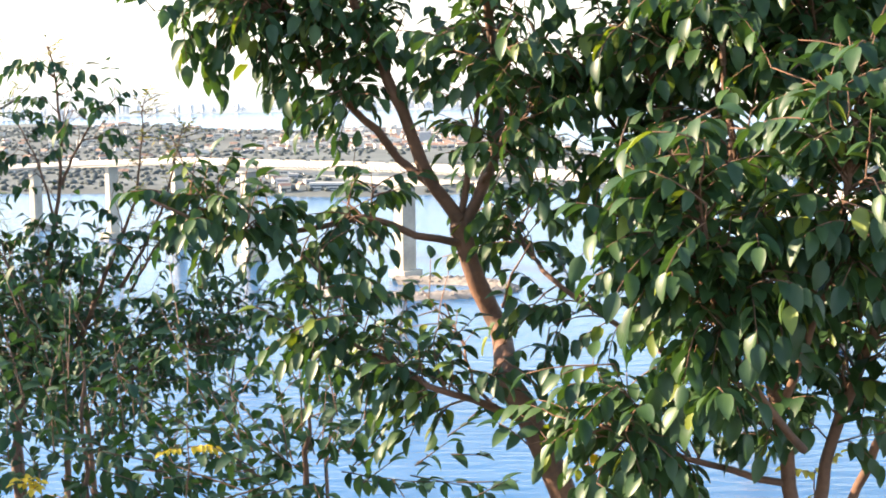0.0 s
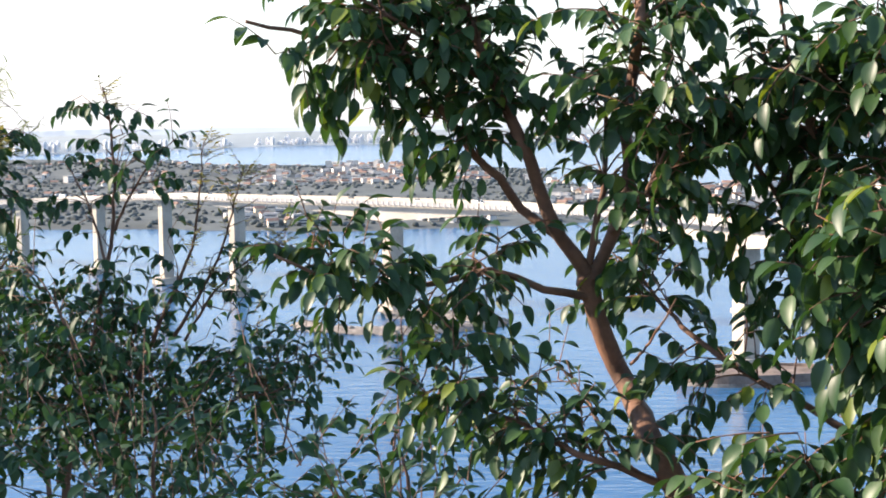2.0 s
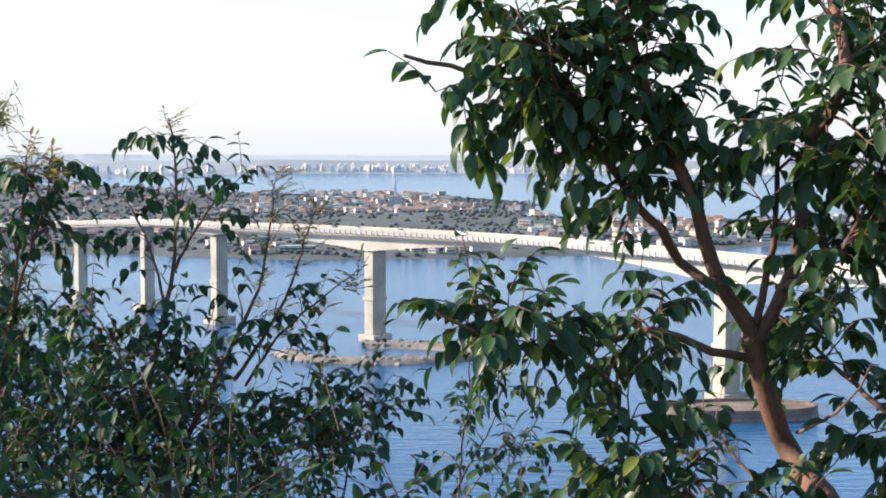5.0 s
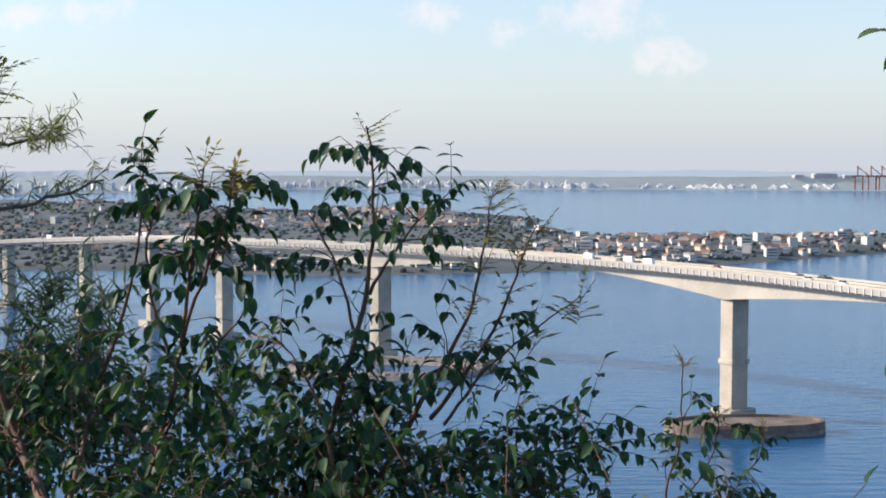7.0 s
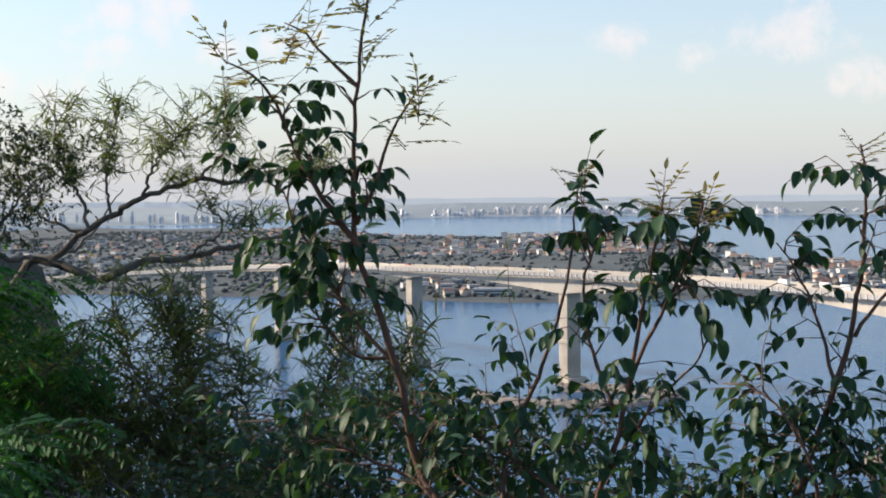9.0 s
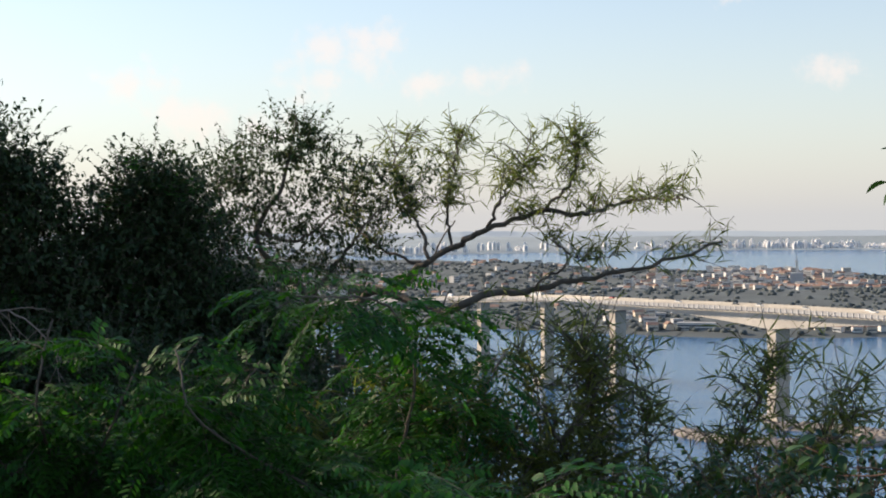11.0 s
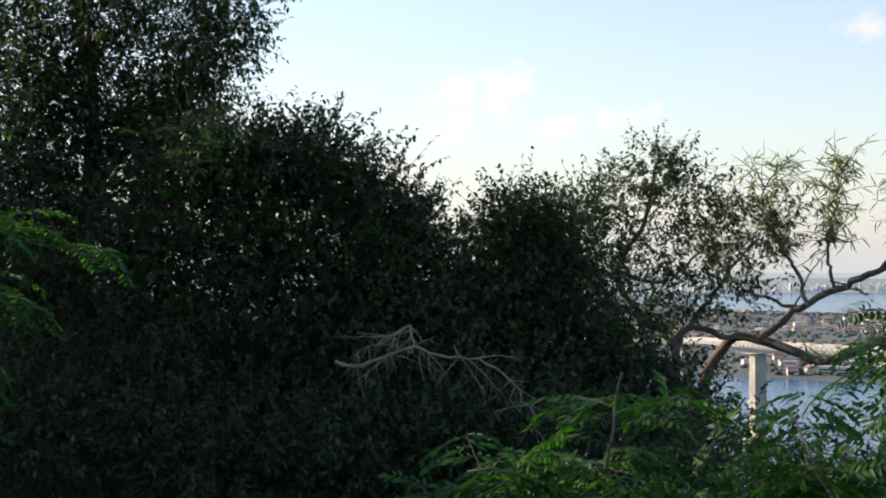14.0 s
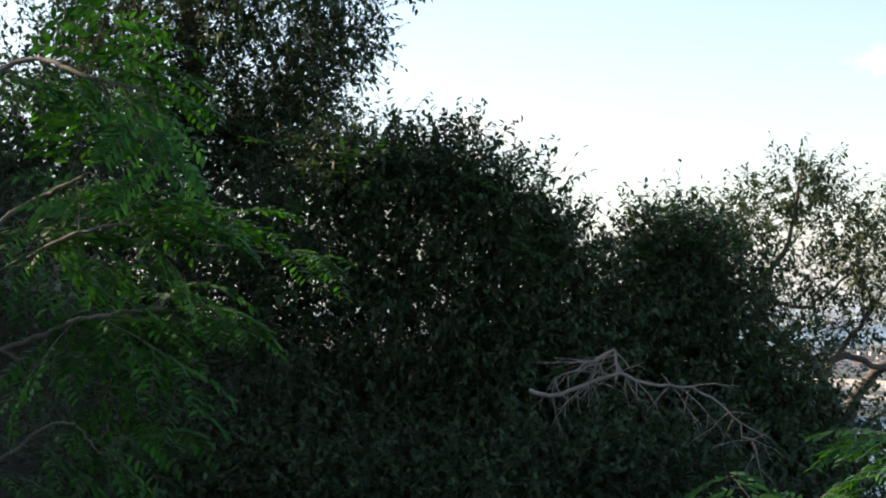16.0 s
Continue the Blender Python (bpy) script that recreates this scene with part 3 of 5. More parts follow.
caisson = part("pier_caisson", oval(121, 568, 33, 14, radians(4), -3, 5.0, 0.06), M_CAISSON, None, kind="")
tagged(caisson, "oval weathered concrete caisson round a bridge pier", "caisson")
rim = part("stained_band", oval(121, 568, 33.3, 14.3, radians(4), -2, 1.6, 0.004), M_ROCK, caisson, "darker tide-stained band")

# rock island: a curved spit of boulders round the second pier
rng = random.Random(5)
rocks = root("rock_island", "curved heap of brown boulders around a bridge pier", "rocks", (-31, 725, 0))
RI = Matrix.Translation((-31, 725, 0)).inverted()
rock_meshes = []
for s in range(5):
    bm = bmesh.new()
    bmesh.ops.create_icosphere(bm, subdivisions=1, radius=1)
    for v in bm.verts:
        v.co *= 0.75 + 0.5 * rng.random()
        v.co.z *= 0.75
    me = bpy.data.meshes.new("boulder")
    bm.to_mesh(me)
    bm.free()
    me.materials.append(M_ROCK)
    rock_meshes.append(me)
v, f = [], []
k = 60
for i in range(k + 1):
    a = math.pi * (-0.98 + 1.55 * i / k)
    c = Vector((-31 + 50 * math.cos(a), 735 + 30 * math.sin(a)))
    o = Vector((math.cos(a), math.sin(a)))
    for w, z in ((9, -3), (5, 1.8), (0, 3.0), (-7, 2.0), (-14, -1)):
        v.append((c.x + o.x * w, c.y + o.y * w, z))
    for j in range(4):
        if i < k:
            f.append((i * 5 + j, i * 5 + j + 1, (i + 1) * 5 + j + 1, (i + 1) * 5 + j))
core = under(new("core", mesh_of("core", v, f, M_ROCK, True)), rocks)
core.matrix_parent_inverse = RI
for i in range(300):
    a = math.pi * (-0.98 + 1.55 * rng.random())
    w = rng.uniform(-9.5, 7.5)
    x, y = -31 + (50 + w) * math.cos(a), 735 + (30 + w) * math.sin(a)
    ob = new("boulder", rng.choice(rock_meshes))
    ob.parent, ob.matrix_parent_inverse = rocks, RI
    s = rng.uniform(0.9, 2.0)
    ob.matrix_basis = Matrix.Translation((x, y, 2.8 - max(w, -w * .5) * 0.4)) @ Matrix.Rotation(rng.uniform(0, 6), 4, "Z") @ Matrix.Diagonal((s, s, s, 1))


# ---- traffic ----
def car(name, paint, length, high, label, category):
    r = root(name, label, category, group="traffic on the bridge")
    bm = bmesh.new()
    box(bm, (length, 1.8, high * 0.5), Matrix.Translation((0, 0, high * 0.25 + 0.3)), 0.12)
    part("body", bm, paint, r)
    bm = bmesh.new()
    box(bm, (length * (0.55 if high < 2 else 0.96), 1.6, high * 0.45), Matrix.Translation((-length * 0.04, 0, high * 0.72 + 0.3)), 0.14)
    part("cabin", bm, M_PANE if high < 2 else paint, r, "dark glazed cabin" if high < 2 else "")
    for x in (-0.32, 0.32):
        for y in (-0.8, 0.8):
            bm = bmesh.new()
            bmesh.ops.create_cone(bm, cap_ends=True, segments=10, radius1=0.32, radius2=0.32, depth=0.25,
                                  matrix=Matrix.Translation((x * length, y, 0.32)) @ Matrix.Rotation(math.pi / 2, 4, "X"))
            part("wheel", bm, M_TYRE, r)
    return r


kinds = [car("car", M_PAINT_W, 4.4, 1.5, "small white car driving on the bridge", "car"), car("car", M_PAINT_D, 4.4, 1.5, "dark grey car driving on the bridge", "car"),
         car("car", M_PAINT_R, 4.4, 1.5, "small red car on the bridge", "car"), car("van", M_PAINT_W, 6.2, 2.8, "white delivery van on the bridge", "van")]
rng = random.Random(8)
used = set()
for i in range(34):
    s = rng.randrange(14, len(stations) - 6)
    q, e = stations[s][0], stations[s + 1][0]
    lane = rng.choice((-6.2, -2.6, 2.6, 6.2))
    if (s, lane) in used:
        continue
    used.add((s, lane))
    d = (e - q)
    n = Vector((-d.y, d.x, 0)).normalized()
    c = q.lerp(e, rng.random()) + n * lane + Vector((0, 0, 0.1))
    m = Matrix.Translation(c) @ Matrix.Rotation(math.atan2(d.y, d.x) + (math.pi if lane > 0 else 0), 4, "Z")
    if i < 4:
        kinds[i].matrix_basis = m
    else:
        copy_thing(kinds[rng.choice((0, 0, 0, 1, 1, 2, 3))], m)


# ---- the town across the water ----
def house(wall, roof_mat, w, d, h, pitched, label):
    r = root("house", label, "house", group="houses of the far town")
    bm = bmesh.new()
    box(bm, (w, d, h + 4), Matrix.Translation((0, 0, h / 2 - 2)))
    part("wall", bm, wall, r)
    bm = bmesh.new()
    if pitched:
        box(bm, (w + 1, d + 1, 2.6), Matrix.Translation((0, 0, h + 1.3)))
        for v in bm.verts:
            if v.co.z > h + 1:
                v.co.y *= 0.05
    else:
        box(bm, (w + .5, d + .5, 0.7), Matrix.Translation((0, 0, h + 0.35)))
    part("roof", bm, roof_mat, r)
    for k in range(max(1, int(h / 3))):
        bm = bmesh.new()
        box(bm, (w * .84, 0.3, 1.2), Matrix.Translation((0, -d / 2 - 0.05, k * 3 + 1.7)))
        part("window_band", bm, M_PANE, r)
    return r


rng = random.Random(21)
protos = [house(M_WHITE, M_TILE, 8.5, 7, 4.4, True, "white two-storey house with a clay-tile roof"),
          house(M_CREAM, M_TILE, 10, 7, 4.4, True, "cream house with a clay-tile roof"),
          house(M_WHITE, M_ROOFGREY, 11, 8, 5.8, False, "white flat-roofed three-storey block of flats"),
          house(M_GREYW, M_ROOFGREY, 10, 8, 3.8, False, "plain grey flat-roofed town house"),
          house(M_WHITE, M_ROOFGREY, 13, 9, 9.5, False, "tall white five-storey apartment block")]
spots = []
mass_v, mass_f, mass_m, MASS = [], [], [], [M_WHITE, M_CREAM, M_GREYW, M_TILE, M_ROOFGREY, M_PANE]


def settle(x, y, i):
    m = Matrix.Translation((x, y, town_height(x, y))) @ Matrix.Rotation(rng.uniform(-.5, .5) + rng.choice((0, 0, 1.57)), 4, "Z")
    n = len(spots)
    spots.append((x, y))
    if n < len(protos):
        protos[n].matrix_basis = m
    elif n < 290:
        copy_thing(protos[i], m)
    else:
        for ob in protos[i].children:
            me = ob.data
            first = len(mass_v)
            mass_v.extend(m @ v.co for v in me.vertices)
            for p in me.polygons:
                mass_f.append(tuple(first + k for k in p.vertices))
                mass_m.append(MASS.index(me.materials[0]))


for x0, x1, y0, y1, count in ((91, 468, 1401, 1762, 150), (-303, 160, 1873, 2470, 300), (-230, 45, 1320, 1473, 34), (459, 857, 1649, 1975, 60), (-979, -280, 1510, 2567, 170)):
    made = tries = 0
    while made < count and tries < 4000:
        tries += 1
        x, y = rng.uniform(x0, x1), rng.uniform(y0, y1)
        if inland(x, y) < 11 or any((x - a) ** 2 + (y - b) ** 2 < 130 for a, b in spots):
            continue
        if noise.noise((x * .006, y * .006, 5)) < -0.28:
            continue
        settle(x, y, rng.choice((0, 0, 0, 1, 1, 2, 2, 3, 3, 4)))
        made += 1

mass = new("house_mass", mesh_of("house_mass", mass_v, mass_f, M_WHITE))
for m in MASS[1:]:
    mass.data.materials.append(m)
mass.data.polygons.foreach_set("material_index", mass_m)
tagged(mass, "crowded small houses of the town across the water", "houses", kind="stuff")

# a white-and-blue building on the near shore of the town, and a slender mast tower
r = root("waterfront_building", "long white and pale green waterfront building", "building", (-136, 1352, 3))
for i, (w, h, z, m) in enumerate(((35, 7, 3.5, M_WHITE), (34, 1.4, 2.4, M_PANE), (34, 1.4, 5.2, M_PANE), (37, 0.8, 7.4, M_ROOFGREY))):
    bm = bmesh.new()
    box(bm, (w, 14 + (0.5 if m is M_PANE else 0), h), Matrix.Translation((0, 0, z)))
    part(("wall", "window_band", "window_band", "roof")[i], bm, m, r)
r = root("tower", "slender white tower with a square base", "tower", (-68, 2132, town_height(-68, 2132)))
for name, w, d, h, z, m in (("base", 18, 14, 17, 7, M_GREYW), ("shaft", 3.2, 3.2, 21, 24, M_WHITE), ("gallery", 5, 5, 1.4, 32, M_WHITE), ("mast", 1.0, 1.0, 10, 38.5, M_GREYW)):
    bm = bmesh.new()
    box(bm, (w, d, h), Matrix.Translation((0, 0, z)), 0.2)
    part(name, bm, m, r)

# woods of the peninsula: many lumpy crowns
v, f = [], []
bm = bmesh.new()
bmesh.ops.create_icosphere(bm, subdivisions=2, radius=1)
ico_v = np.array([q.co[:] for q in bm.verts])
ico_f = [tuple(q.index for q in face.verts) for face in bm.faces]
bm.free()
nrng = np.random.default_rng(4)
count = tries = 0
blocks = []
while count < 6500 and tries < 80000:
    tries += 1
    x = rng.uniform(-1160, 900)
    y = rng.uniform(1310, 3000)
    if inland(x, y) < 6 or (noise.noise((x * .006, y * .006, 5)) > 0.05 and rng.random() < 0.7 and x > -300):
        continue
    s = rng.uniform(2.0, 4.2)
    lump = ico_v * (s * (0.9 + 0.2 * nrng.random((len(ico_v), 1)))) * np.array([1, 1, 0.7]) + np.array([x, y, town_height(x, y) + s * 0.2])
    f += [tuple(i + len(ico_v) * count for i in q) for q in ico_f]
    blocks.append(lump)
    count += 1
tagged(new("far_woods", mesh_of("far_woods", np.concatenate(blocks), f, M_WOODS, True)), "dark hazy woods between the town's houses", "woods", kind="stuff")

# ---- the city on the far shore ----
rng = random.Random(31)
towers = []
for w, d, h in ((12, 9, 18), (10, 10, 24), (17, 10, 10), (26, 12, 6), (9, 9, 30)):
    t = root("apartment_tower", "hazy white apartment tower on the far shore", "building", group="far city")
    bm = bmesh.new()
    box(bm, (w, d, h), Matrix.Translation((0, 0, h / 2)))
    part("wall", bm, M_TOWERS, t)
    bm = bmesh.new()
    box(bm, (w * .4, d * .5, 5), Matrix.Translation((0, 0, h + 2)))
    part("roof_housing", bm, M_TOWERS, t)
    for k in (0.0,):
        bm = bmesh.new()
        box(bm, (w * .22, 0.6, h * .86), Matrix.Translation((w * k, -d / 2 - 0.2, h * .48)))
        part("window_strip", bm, M_GREYW, t)
    towers.append(t)
n = 0
for lo, hi, count, pick in ((-17, -9, 40, (0, 1, 1, 2)), (-8, 0, 110, (0, 0, 1, 2, 2, 3)), (-3, 6.2, 130, (0, 2, 2, 2, 3, 3)), (5, 15.5, 48, (3, 3, 3, 2)), (-26, -17, 30, (1, 1, 0, 4))):
    for _ in range(count):
        a = radians(rng.uniform(lo, hi))
        rr = coast_radius(a) + rng.uniform(25, 110)
        z = 4 + (rr - coast_radius(a)) * 0.07
        s = rng.uniform(.55, 1.1)
        m = Matrix.Translation((rr * math.sin(a), rr * math.cos(a), z - 3)) @ Matrix.Rotation(-a + rng.uniform(-.5, .5), 4, "Z")
        if n < len(towers):
            towers[n].matrix_basis = m
        else:
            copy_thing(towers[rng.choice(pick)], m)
        n += 1
# port works on the far shore: sheds and reddish cranes
for a, w, h in ((15.0, 78, 13), (14.0, 32, 8), (15.9, 38, 7)):
    r = root("port_shed", "large hazy grey port shed on the far shore", "shed", (4790 * math.sin(radians(a)), 4790 * math.cos(radians(a)), 30))
    bm = bmesh.new()
    box(bm, (w, 40, h), Matrix.Translation((0, 0, h / 2 + 8)), 1)
    part("wall", bm, M_GREYW, r)
    bm = bmesh.new()
    box(bm, (w * .9, 42, 4), Matrix.Translation((0, 0, h + 9)), 1)
    part("roof", bm, M_GREYW, r)
for a in (16.3, 16.8, 17.2, 17.8):
    r = root("port_crane", "reddish harbour crane on the far shore", "crane", (4580 * math.sin(radians(a)), 4580 * math.cos(radians(a)), 5), group="port cranes")
    for name, size, m in (("leg", (4, 4, 44), pose(-12, 0, 22)), ("leg", (4, 4, 44), pose(12, 0, 22)), ("beam", (64, 5, 5), pose(8, 0, 43)), ("mast", (3.4, 3.4, 32), pose(-4, 0, 60)), ("stay", (42, 2.4, 2.4), pose(13, 0, 59, 0, 38, 0))):
        bm = bmesh.new()
        box(bm, size, m)
        part(name, bm, M_RUST, r)

# ---- trees and shrubs near the camera ----
def leaf_mesh(shape, material):
    return mesh_of("leaf", shape[0], shape[1], material, True)


ONE_BROAD = leaf_mesh(OVATE, M_LEAF_ONE)
ONE_SAP = leaf_mesh(OVATE, M_LEAF_SAP_ONE)

# the slender tree with the forked reddish trunk
t = Tree("slender_tree", "young tree with a forked reddish-brown trunk and glossy green leaflets", "tree", 11, M_BARK, k=0.80)
trunk = t.limb([(0.671, 2.447, 111.039), (0.548, 2.423, 111.335), (0.506, 2.429, 111.421), (0.489, 2.704, 111.465), (0.453, 2.696, 111.551), (0.422, 2.686, 111.641), (0.411, 2.680, 111.688)], 0.032, 0.022, "trunk")
a = t.limb([(0.411, 2.680, 111.688), (0.370, 2.674, 111.746), (0.324, 2.660, 111.848), (0.293, 2.632, 111.935), (0.253, 2.654, 112.023), (0.214, 2.639, 112.111), (0.184, 2.632, 112.199), (0.164, 2.659, 112.297)], 0.018, 0.008)
b = t.limb([(0.377, 2.674, 111.741), (0.295, 2.725, 111.797), (0.258, 2.680, 111.857), (0.213, 2.672, 111.903), (0.153, 2.641, 111.984), (0.106, 2.608, 112.063), (0.059, 2.585, 112.092), (-0.063, 2.553, 112.110), (-0.167, 2.490, 112.137)], 0.012, 0.004)
c = t.limb([(0.425, 2.682, 111.675), (0.464, 2.673, 111.760), (0.485, 2.665, 111.841), (0.490, 2.667, 111.972), (0.470, 2.371, 112.104), (0.520, 2.740, 112.327)], 0.015, 0.008)
d = t.limb([(0.421, 2.680, 111.698), (0.437, 2.669, 111.791), (0.452, 2.688, 111.921), (0.455, 2.689, 112.052)], 0.009, 0.004)
e = t.limb([(0.462, 2.674, 111.755), (0.493, 2.419, 111.852), (0.536, 2.430, 111.942), (0.577, 2.425, 112.042)], 0.008, 0.003)
f_ = t.limb([(0.419, 2.685, 111.639), (0.331, 2.618, 111.662), (0.240, 2.622, 111.696), (0.161, 2.573, 111.687), (0.065, 2.541, 111.677), (-0.025, 2.457, 111.701), (-0.118, 2.403, 111.755)], 0.010, 0.003)
g = t.limb([(0.525, 2.427, 111.354), (0.444, 2.385, 111.396), (0.366, 2.329, 111.434), (0.293, 2.483, 111.445), (0.215, 2.470, 111.490), (0.160, 2.392, 111.567)], 0.009, 0.003)
h = t.limb([(0.534, 2.425, 111.340), (0.445, 2.474, 111.402), (0.413, 2.755, 111.445), (0.382, 2.765, 111.508)], 0.005, 0.002)
i2 = t.limb([(0.495, 2.700, 111.508), (0.507, 2.445, 111.608), (0.545, 2.446, 111.664)], 0.004, 0.002)
k2 = t.limb([(0.253, 2.654, 112.023), (0.165, 2.607, 112.081), (0.061, 2.558, 112.147), (-0.019, 2.554, 112.205)], 0.008, 0.003)
t.clothe(a, .45, 1, 27, 0.16, 0.049, 3, .7)
t.clothe(b, .25, .85, 25, 0.12, 0.049, 3, .8)
t.clothe(c, .35, 1, 29, 0.16, 0.049, 3, .7)
t.clothe(d, .4, 1, 10, 0.13, 0.047, 3, .7)
t.clothe(e, .3, 1, 13, 0.13, 0.047, 3, .7)
t.clothe(f_, .25, .78, 23, 0.10, 0.048, 3, .8)
t.clothe(g, .15, 1, 25, 0.12, 0.047, 3, .7)
t.clothe(k2, .3, 1, 13, 0.13, 0.049, 3, .8)
t.clothe(h, .4, 1, 4, 0.08, 0.042, 2, .7, per=2)
t.finish(OVATE, M_LEAF, ONE_BROAD, 300)

# the dense bush beside it
t = Tree("dense_bush", "dense bushy tree with broad glossy green leaves", "tree", 12, M_BARK, k=0.69)
limbs = [t.limb([(0.989, 2.266, 111.089), (0.961, 2.252, 111.282), (0.931, 2.237, 111.439), (0.887, 2.211, 111.630), (0.844, 2.188, 111.861), (0.821, 2.165, 112.045)], 0.02, 0.006, "trunk"),
         t.limb([(0.997, 2.262, 111.140), (1.026, 2.242, 111.361), (1.076, 2.207, 111.540), (1.125, 2.207, 111.723), (1.155, 2.205, 111.946)], 0.018, 0.006),
         t.limb([(0.961, 2.252, 111.282), (0.863, 2.254, 111.305), (0.748, 2.175, 111.359), (0.631, 2.083, 111.427)], 0.010, 0.004),
         t.limb([(0.958, 2.397, 111.341), (0.803, 2.436, 111.456), (0.671, 2.521, 111.524), (0.570, 2.558, 111.603), (0.512, 2.814, 111.684)], 0.011, 0.004),
         t.limb([(0.941, 2.379, 111.507), (0.850, 2.424, 111.622), (0.760, 2.494, 111.767), (0.669, 2.487, 111.900), (0.598, 2.329, 111.998)], 0.010, 0.004),
         t.limb([(0.914, 2.077, 111.476), (0.945, 1.975, 111.666), (0.952, 1.890, 111.834), (1.003, 2.036, 111.988)], 0.010, 0.004),
         t.limb([(0.944, 2.089, 111.384), (0.822, 1.999, 111.544), (0.764, 1.905, 111.692), (0.746, 1.893, 111.812)], 0.010, 0.004),
         t.limb([(1.142, 2.559, 111.148), (1.245, 2.512, 111.431), (1.378, 2.533, 111.668), (1.450, 2.554, 111.891)], 0.014, 0.005),
         t.limb([(0.930, 2.431, 111.651), (0.797, 2.410, 111.852), (0.727, 2.398, 112.007), (0.705, 2.425, 112.153)], 0.010, 0.004),
         t.limb([(0.857, 2.273, 111.777), (0.840, 2.289, 111.914), (0.825, 2.252, 112.022), (0.817, 2.210, 112.091)], 0.010, 0.003),
         t.limb([(0.965, 2.225, 111.780), (0.977, 2.192, 111.923), (0.973, 2.206, 112.037), (0.992, 2.220, 112.150)], 0.010, 0.003),
         t.limb([(1.078, 2.382, 111.814), (1.108, 2.402, 111.966), (1.128, 2.419, 112.100), (1.124, 2.428, 112.176)], 0.010, 0.003)]
for n_, p in enumerate(limbs):
    t.clothe(p, .25 if n_ not in (2, 3) else .35, 1 if n_ not in (0, 4, 8) else .8, (52 if n_ not in (0, 4, 8, 9) else 30) if n_ not in (2, 3) else 22, .2, .058, 3, .8)
t.finish(OVATE, M_LEAF, ONE_BROAD, 300)

# saplings in front of the bridge
t = Tree("sapling", "slim sapling with dark drooping leaves and a feathery top", "sapling", 13, M_BARK_RED, "saplings on the slope", k=0.87)
s = t.limb([(-1.125, 4.632, 110.694), (-1.118, 4.803, 110.983), (-1.039, 4.732, 111.201), (-0.951, 4.646, 111.506), (-0.907, 4.587, 111.755), (-0.903, 4.544, 111.962), (-0.915, 4.525, 112.072)], 0.017, 0.003, "trunk")
s1 = t.limb([(-0.956, 4.650, 111.497), (-1.002, 4.660, 111.664), (-1.036, 4.666, 111.751), (-1.089, 4.680, 111.839)], 0.006, 0.002)
s2 = t.limb([(-0.918, 4.615, 111.614), (-0.830, 4.541, 111.756), (-0.740, 4.494, 111.861), (-0.704, 4.472, 111.879)], 0.006, 0.002)
s3 = t.limb([(-1.060, 4.797, 110.890), (-0.911, 4.704, 111.064), (-0.774, 4.585, 111.327), (-0.652, 4.498, 111.559), (-0.613, 4.451, 111.730), (-0.588, 4.408, 111.896)], 0.013, 0.002)
s4 = t.limb([(-0.751, 4.669, 111.261), (-0.601, 4.571, 111.482), (-0.536, 4.516, 111.640), (-0.473, 4.454, 111.811)], 0.008, 0.002)
s5 = t.limb([(-0.714, 4.651, 111.246), (-0.584, 4.567, 111.430), (-0.430, 4.515, 111.559), (-0.353, 4.474, 111.620)], 0.006, 0.002)
s6 = t.limb([(-1.005, 4.470, 111.183), (-1.049, 4.431, 111.364), (-1.137, 4.474, 111.495), (-1.228, 4.508, 111.517)], 0.006, 0.002)
s7 = t.limb([(-0.973, 5.034, 110.826), (-0.666, 4.880, 111.057), (-0.442, 4.741, 111.144), (-0.246, 4.651, 111.211)], 0.008, 0.002)
s8 = t.limb([(-0.859, 4.731, 110.902), (-0.577, 4.622, 111.049), (-0.405, 4.572, 111.092)], 0.008, 0.002)
t.clothe(s, .45, .97, 20, 0.12, 0.051, 2, 1.0, per=2, stalk=.13)
t.clothe(s1, .3, 1, 6, 0.10, 0.050, 2, 1.0, per=2, stalk=.13)
t.clothe(s2, .3, 1, 6, 0.10, 0.050, 2, 1.0, per=2, stalk=.13)
t.clothe(s3, .2, .6, 10, 0.15, 0.050, 2, .9, per=2, stalk=.13)
t.clothe(s5, .1, .6, 6, 0.12, 0.044, 2, .9, per=2, stalk=.13)
t.clothe(s6, .2, 1, 10, 0.15, 0.050, 2, .9, stalk=.13)
t.clothe(s7, .15, 1, 20, 0.18, 0.047, 2, .9, stalk=.13)
t.clothe(s8, .1, 1, 17, 0.20, 0.047, 2, .9, stalk=.13)
t.clothe(s, .12, .45, 20, 0.31, 0.048, 3, .9, stalk=.15)
t.clothe(s3, .02, .25, 12, 0.31, 0.048, 3, .9, stalk=.15)
for q in (s, s3, s4, s5):
    t.tuft(q[-1], .1, 9, .03)
for q in (s4, s5, s3):
    for k_ in (3, 6, 9):
        t.tuft(q[-k_], .1, 4, .028)
t.clothe(s4, .3, .9, 4, 0.07, 0.031, 2, .6, per=1, stalk=.11)
t.finish(OVATE, M_LEAF_SAP, ONE_SAP, 260)

t = Tree("sapling", "leafy sapling with a dark drooping crown", "sapling", 14, M_BARK_RED, "saplings on the slope", k=1.01)
s = t.limb([(-1.232, 3.912, 111.053), (-1.557, 4.784, 111.029), (-1.523, 4.796, 111.188), (-1.465, 4.747, 111.395), (-1.426, 4.704, 111.601), (-1.391, 4.654, 111.798), (-1.367, 4.610, 111.956)], 0.015, 0.003, "trunk")
s1 = t.limb([(-1.789, 4.776, 110.990), (-1.786, 5.067, 111.230), (-1.684, 4.995, 111.490), (-1.612, 4.926, 111.724), (-1.590, 4.887, 111.897), (-1.573, 4.855, 112.013)], 0.010, 0.002)
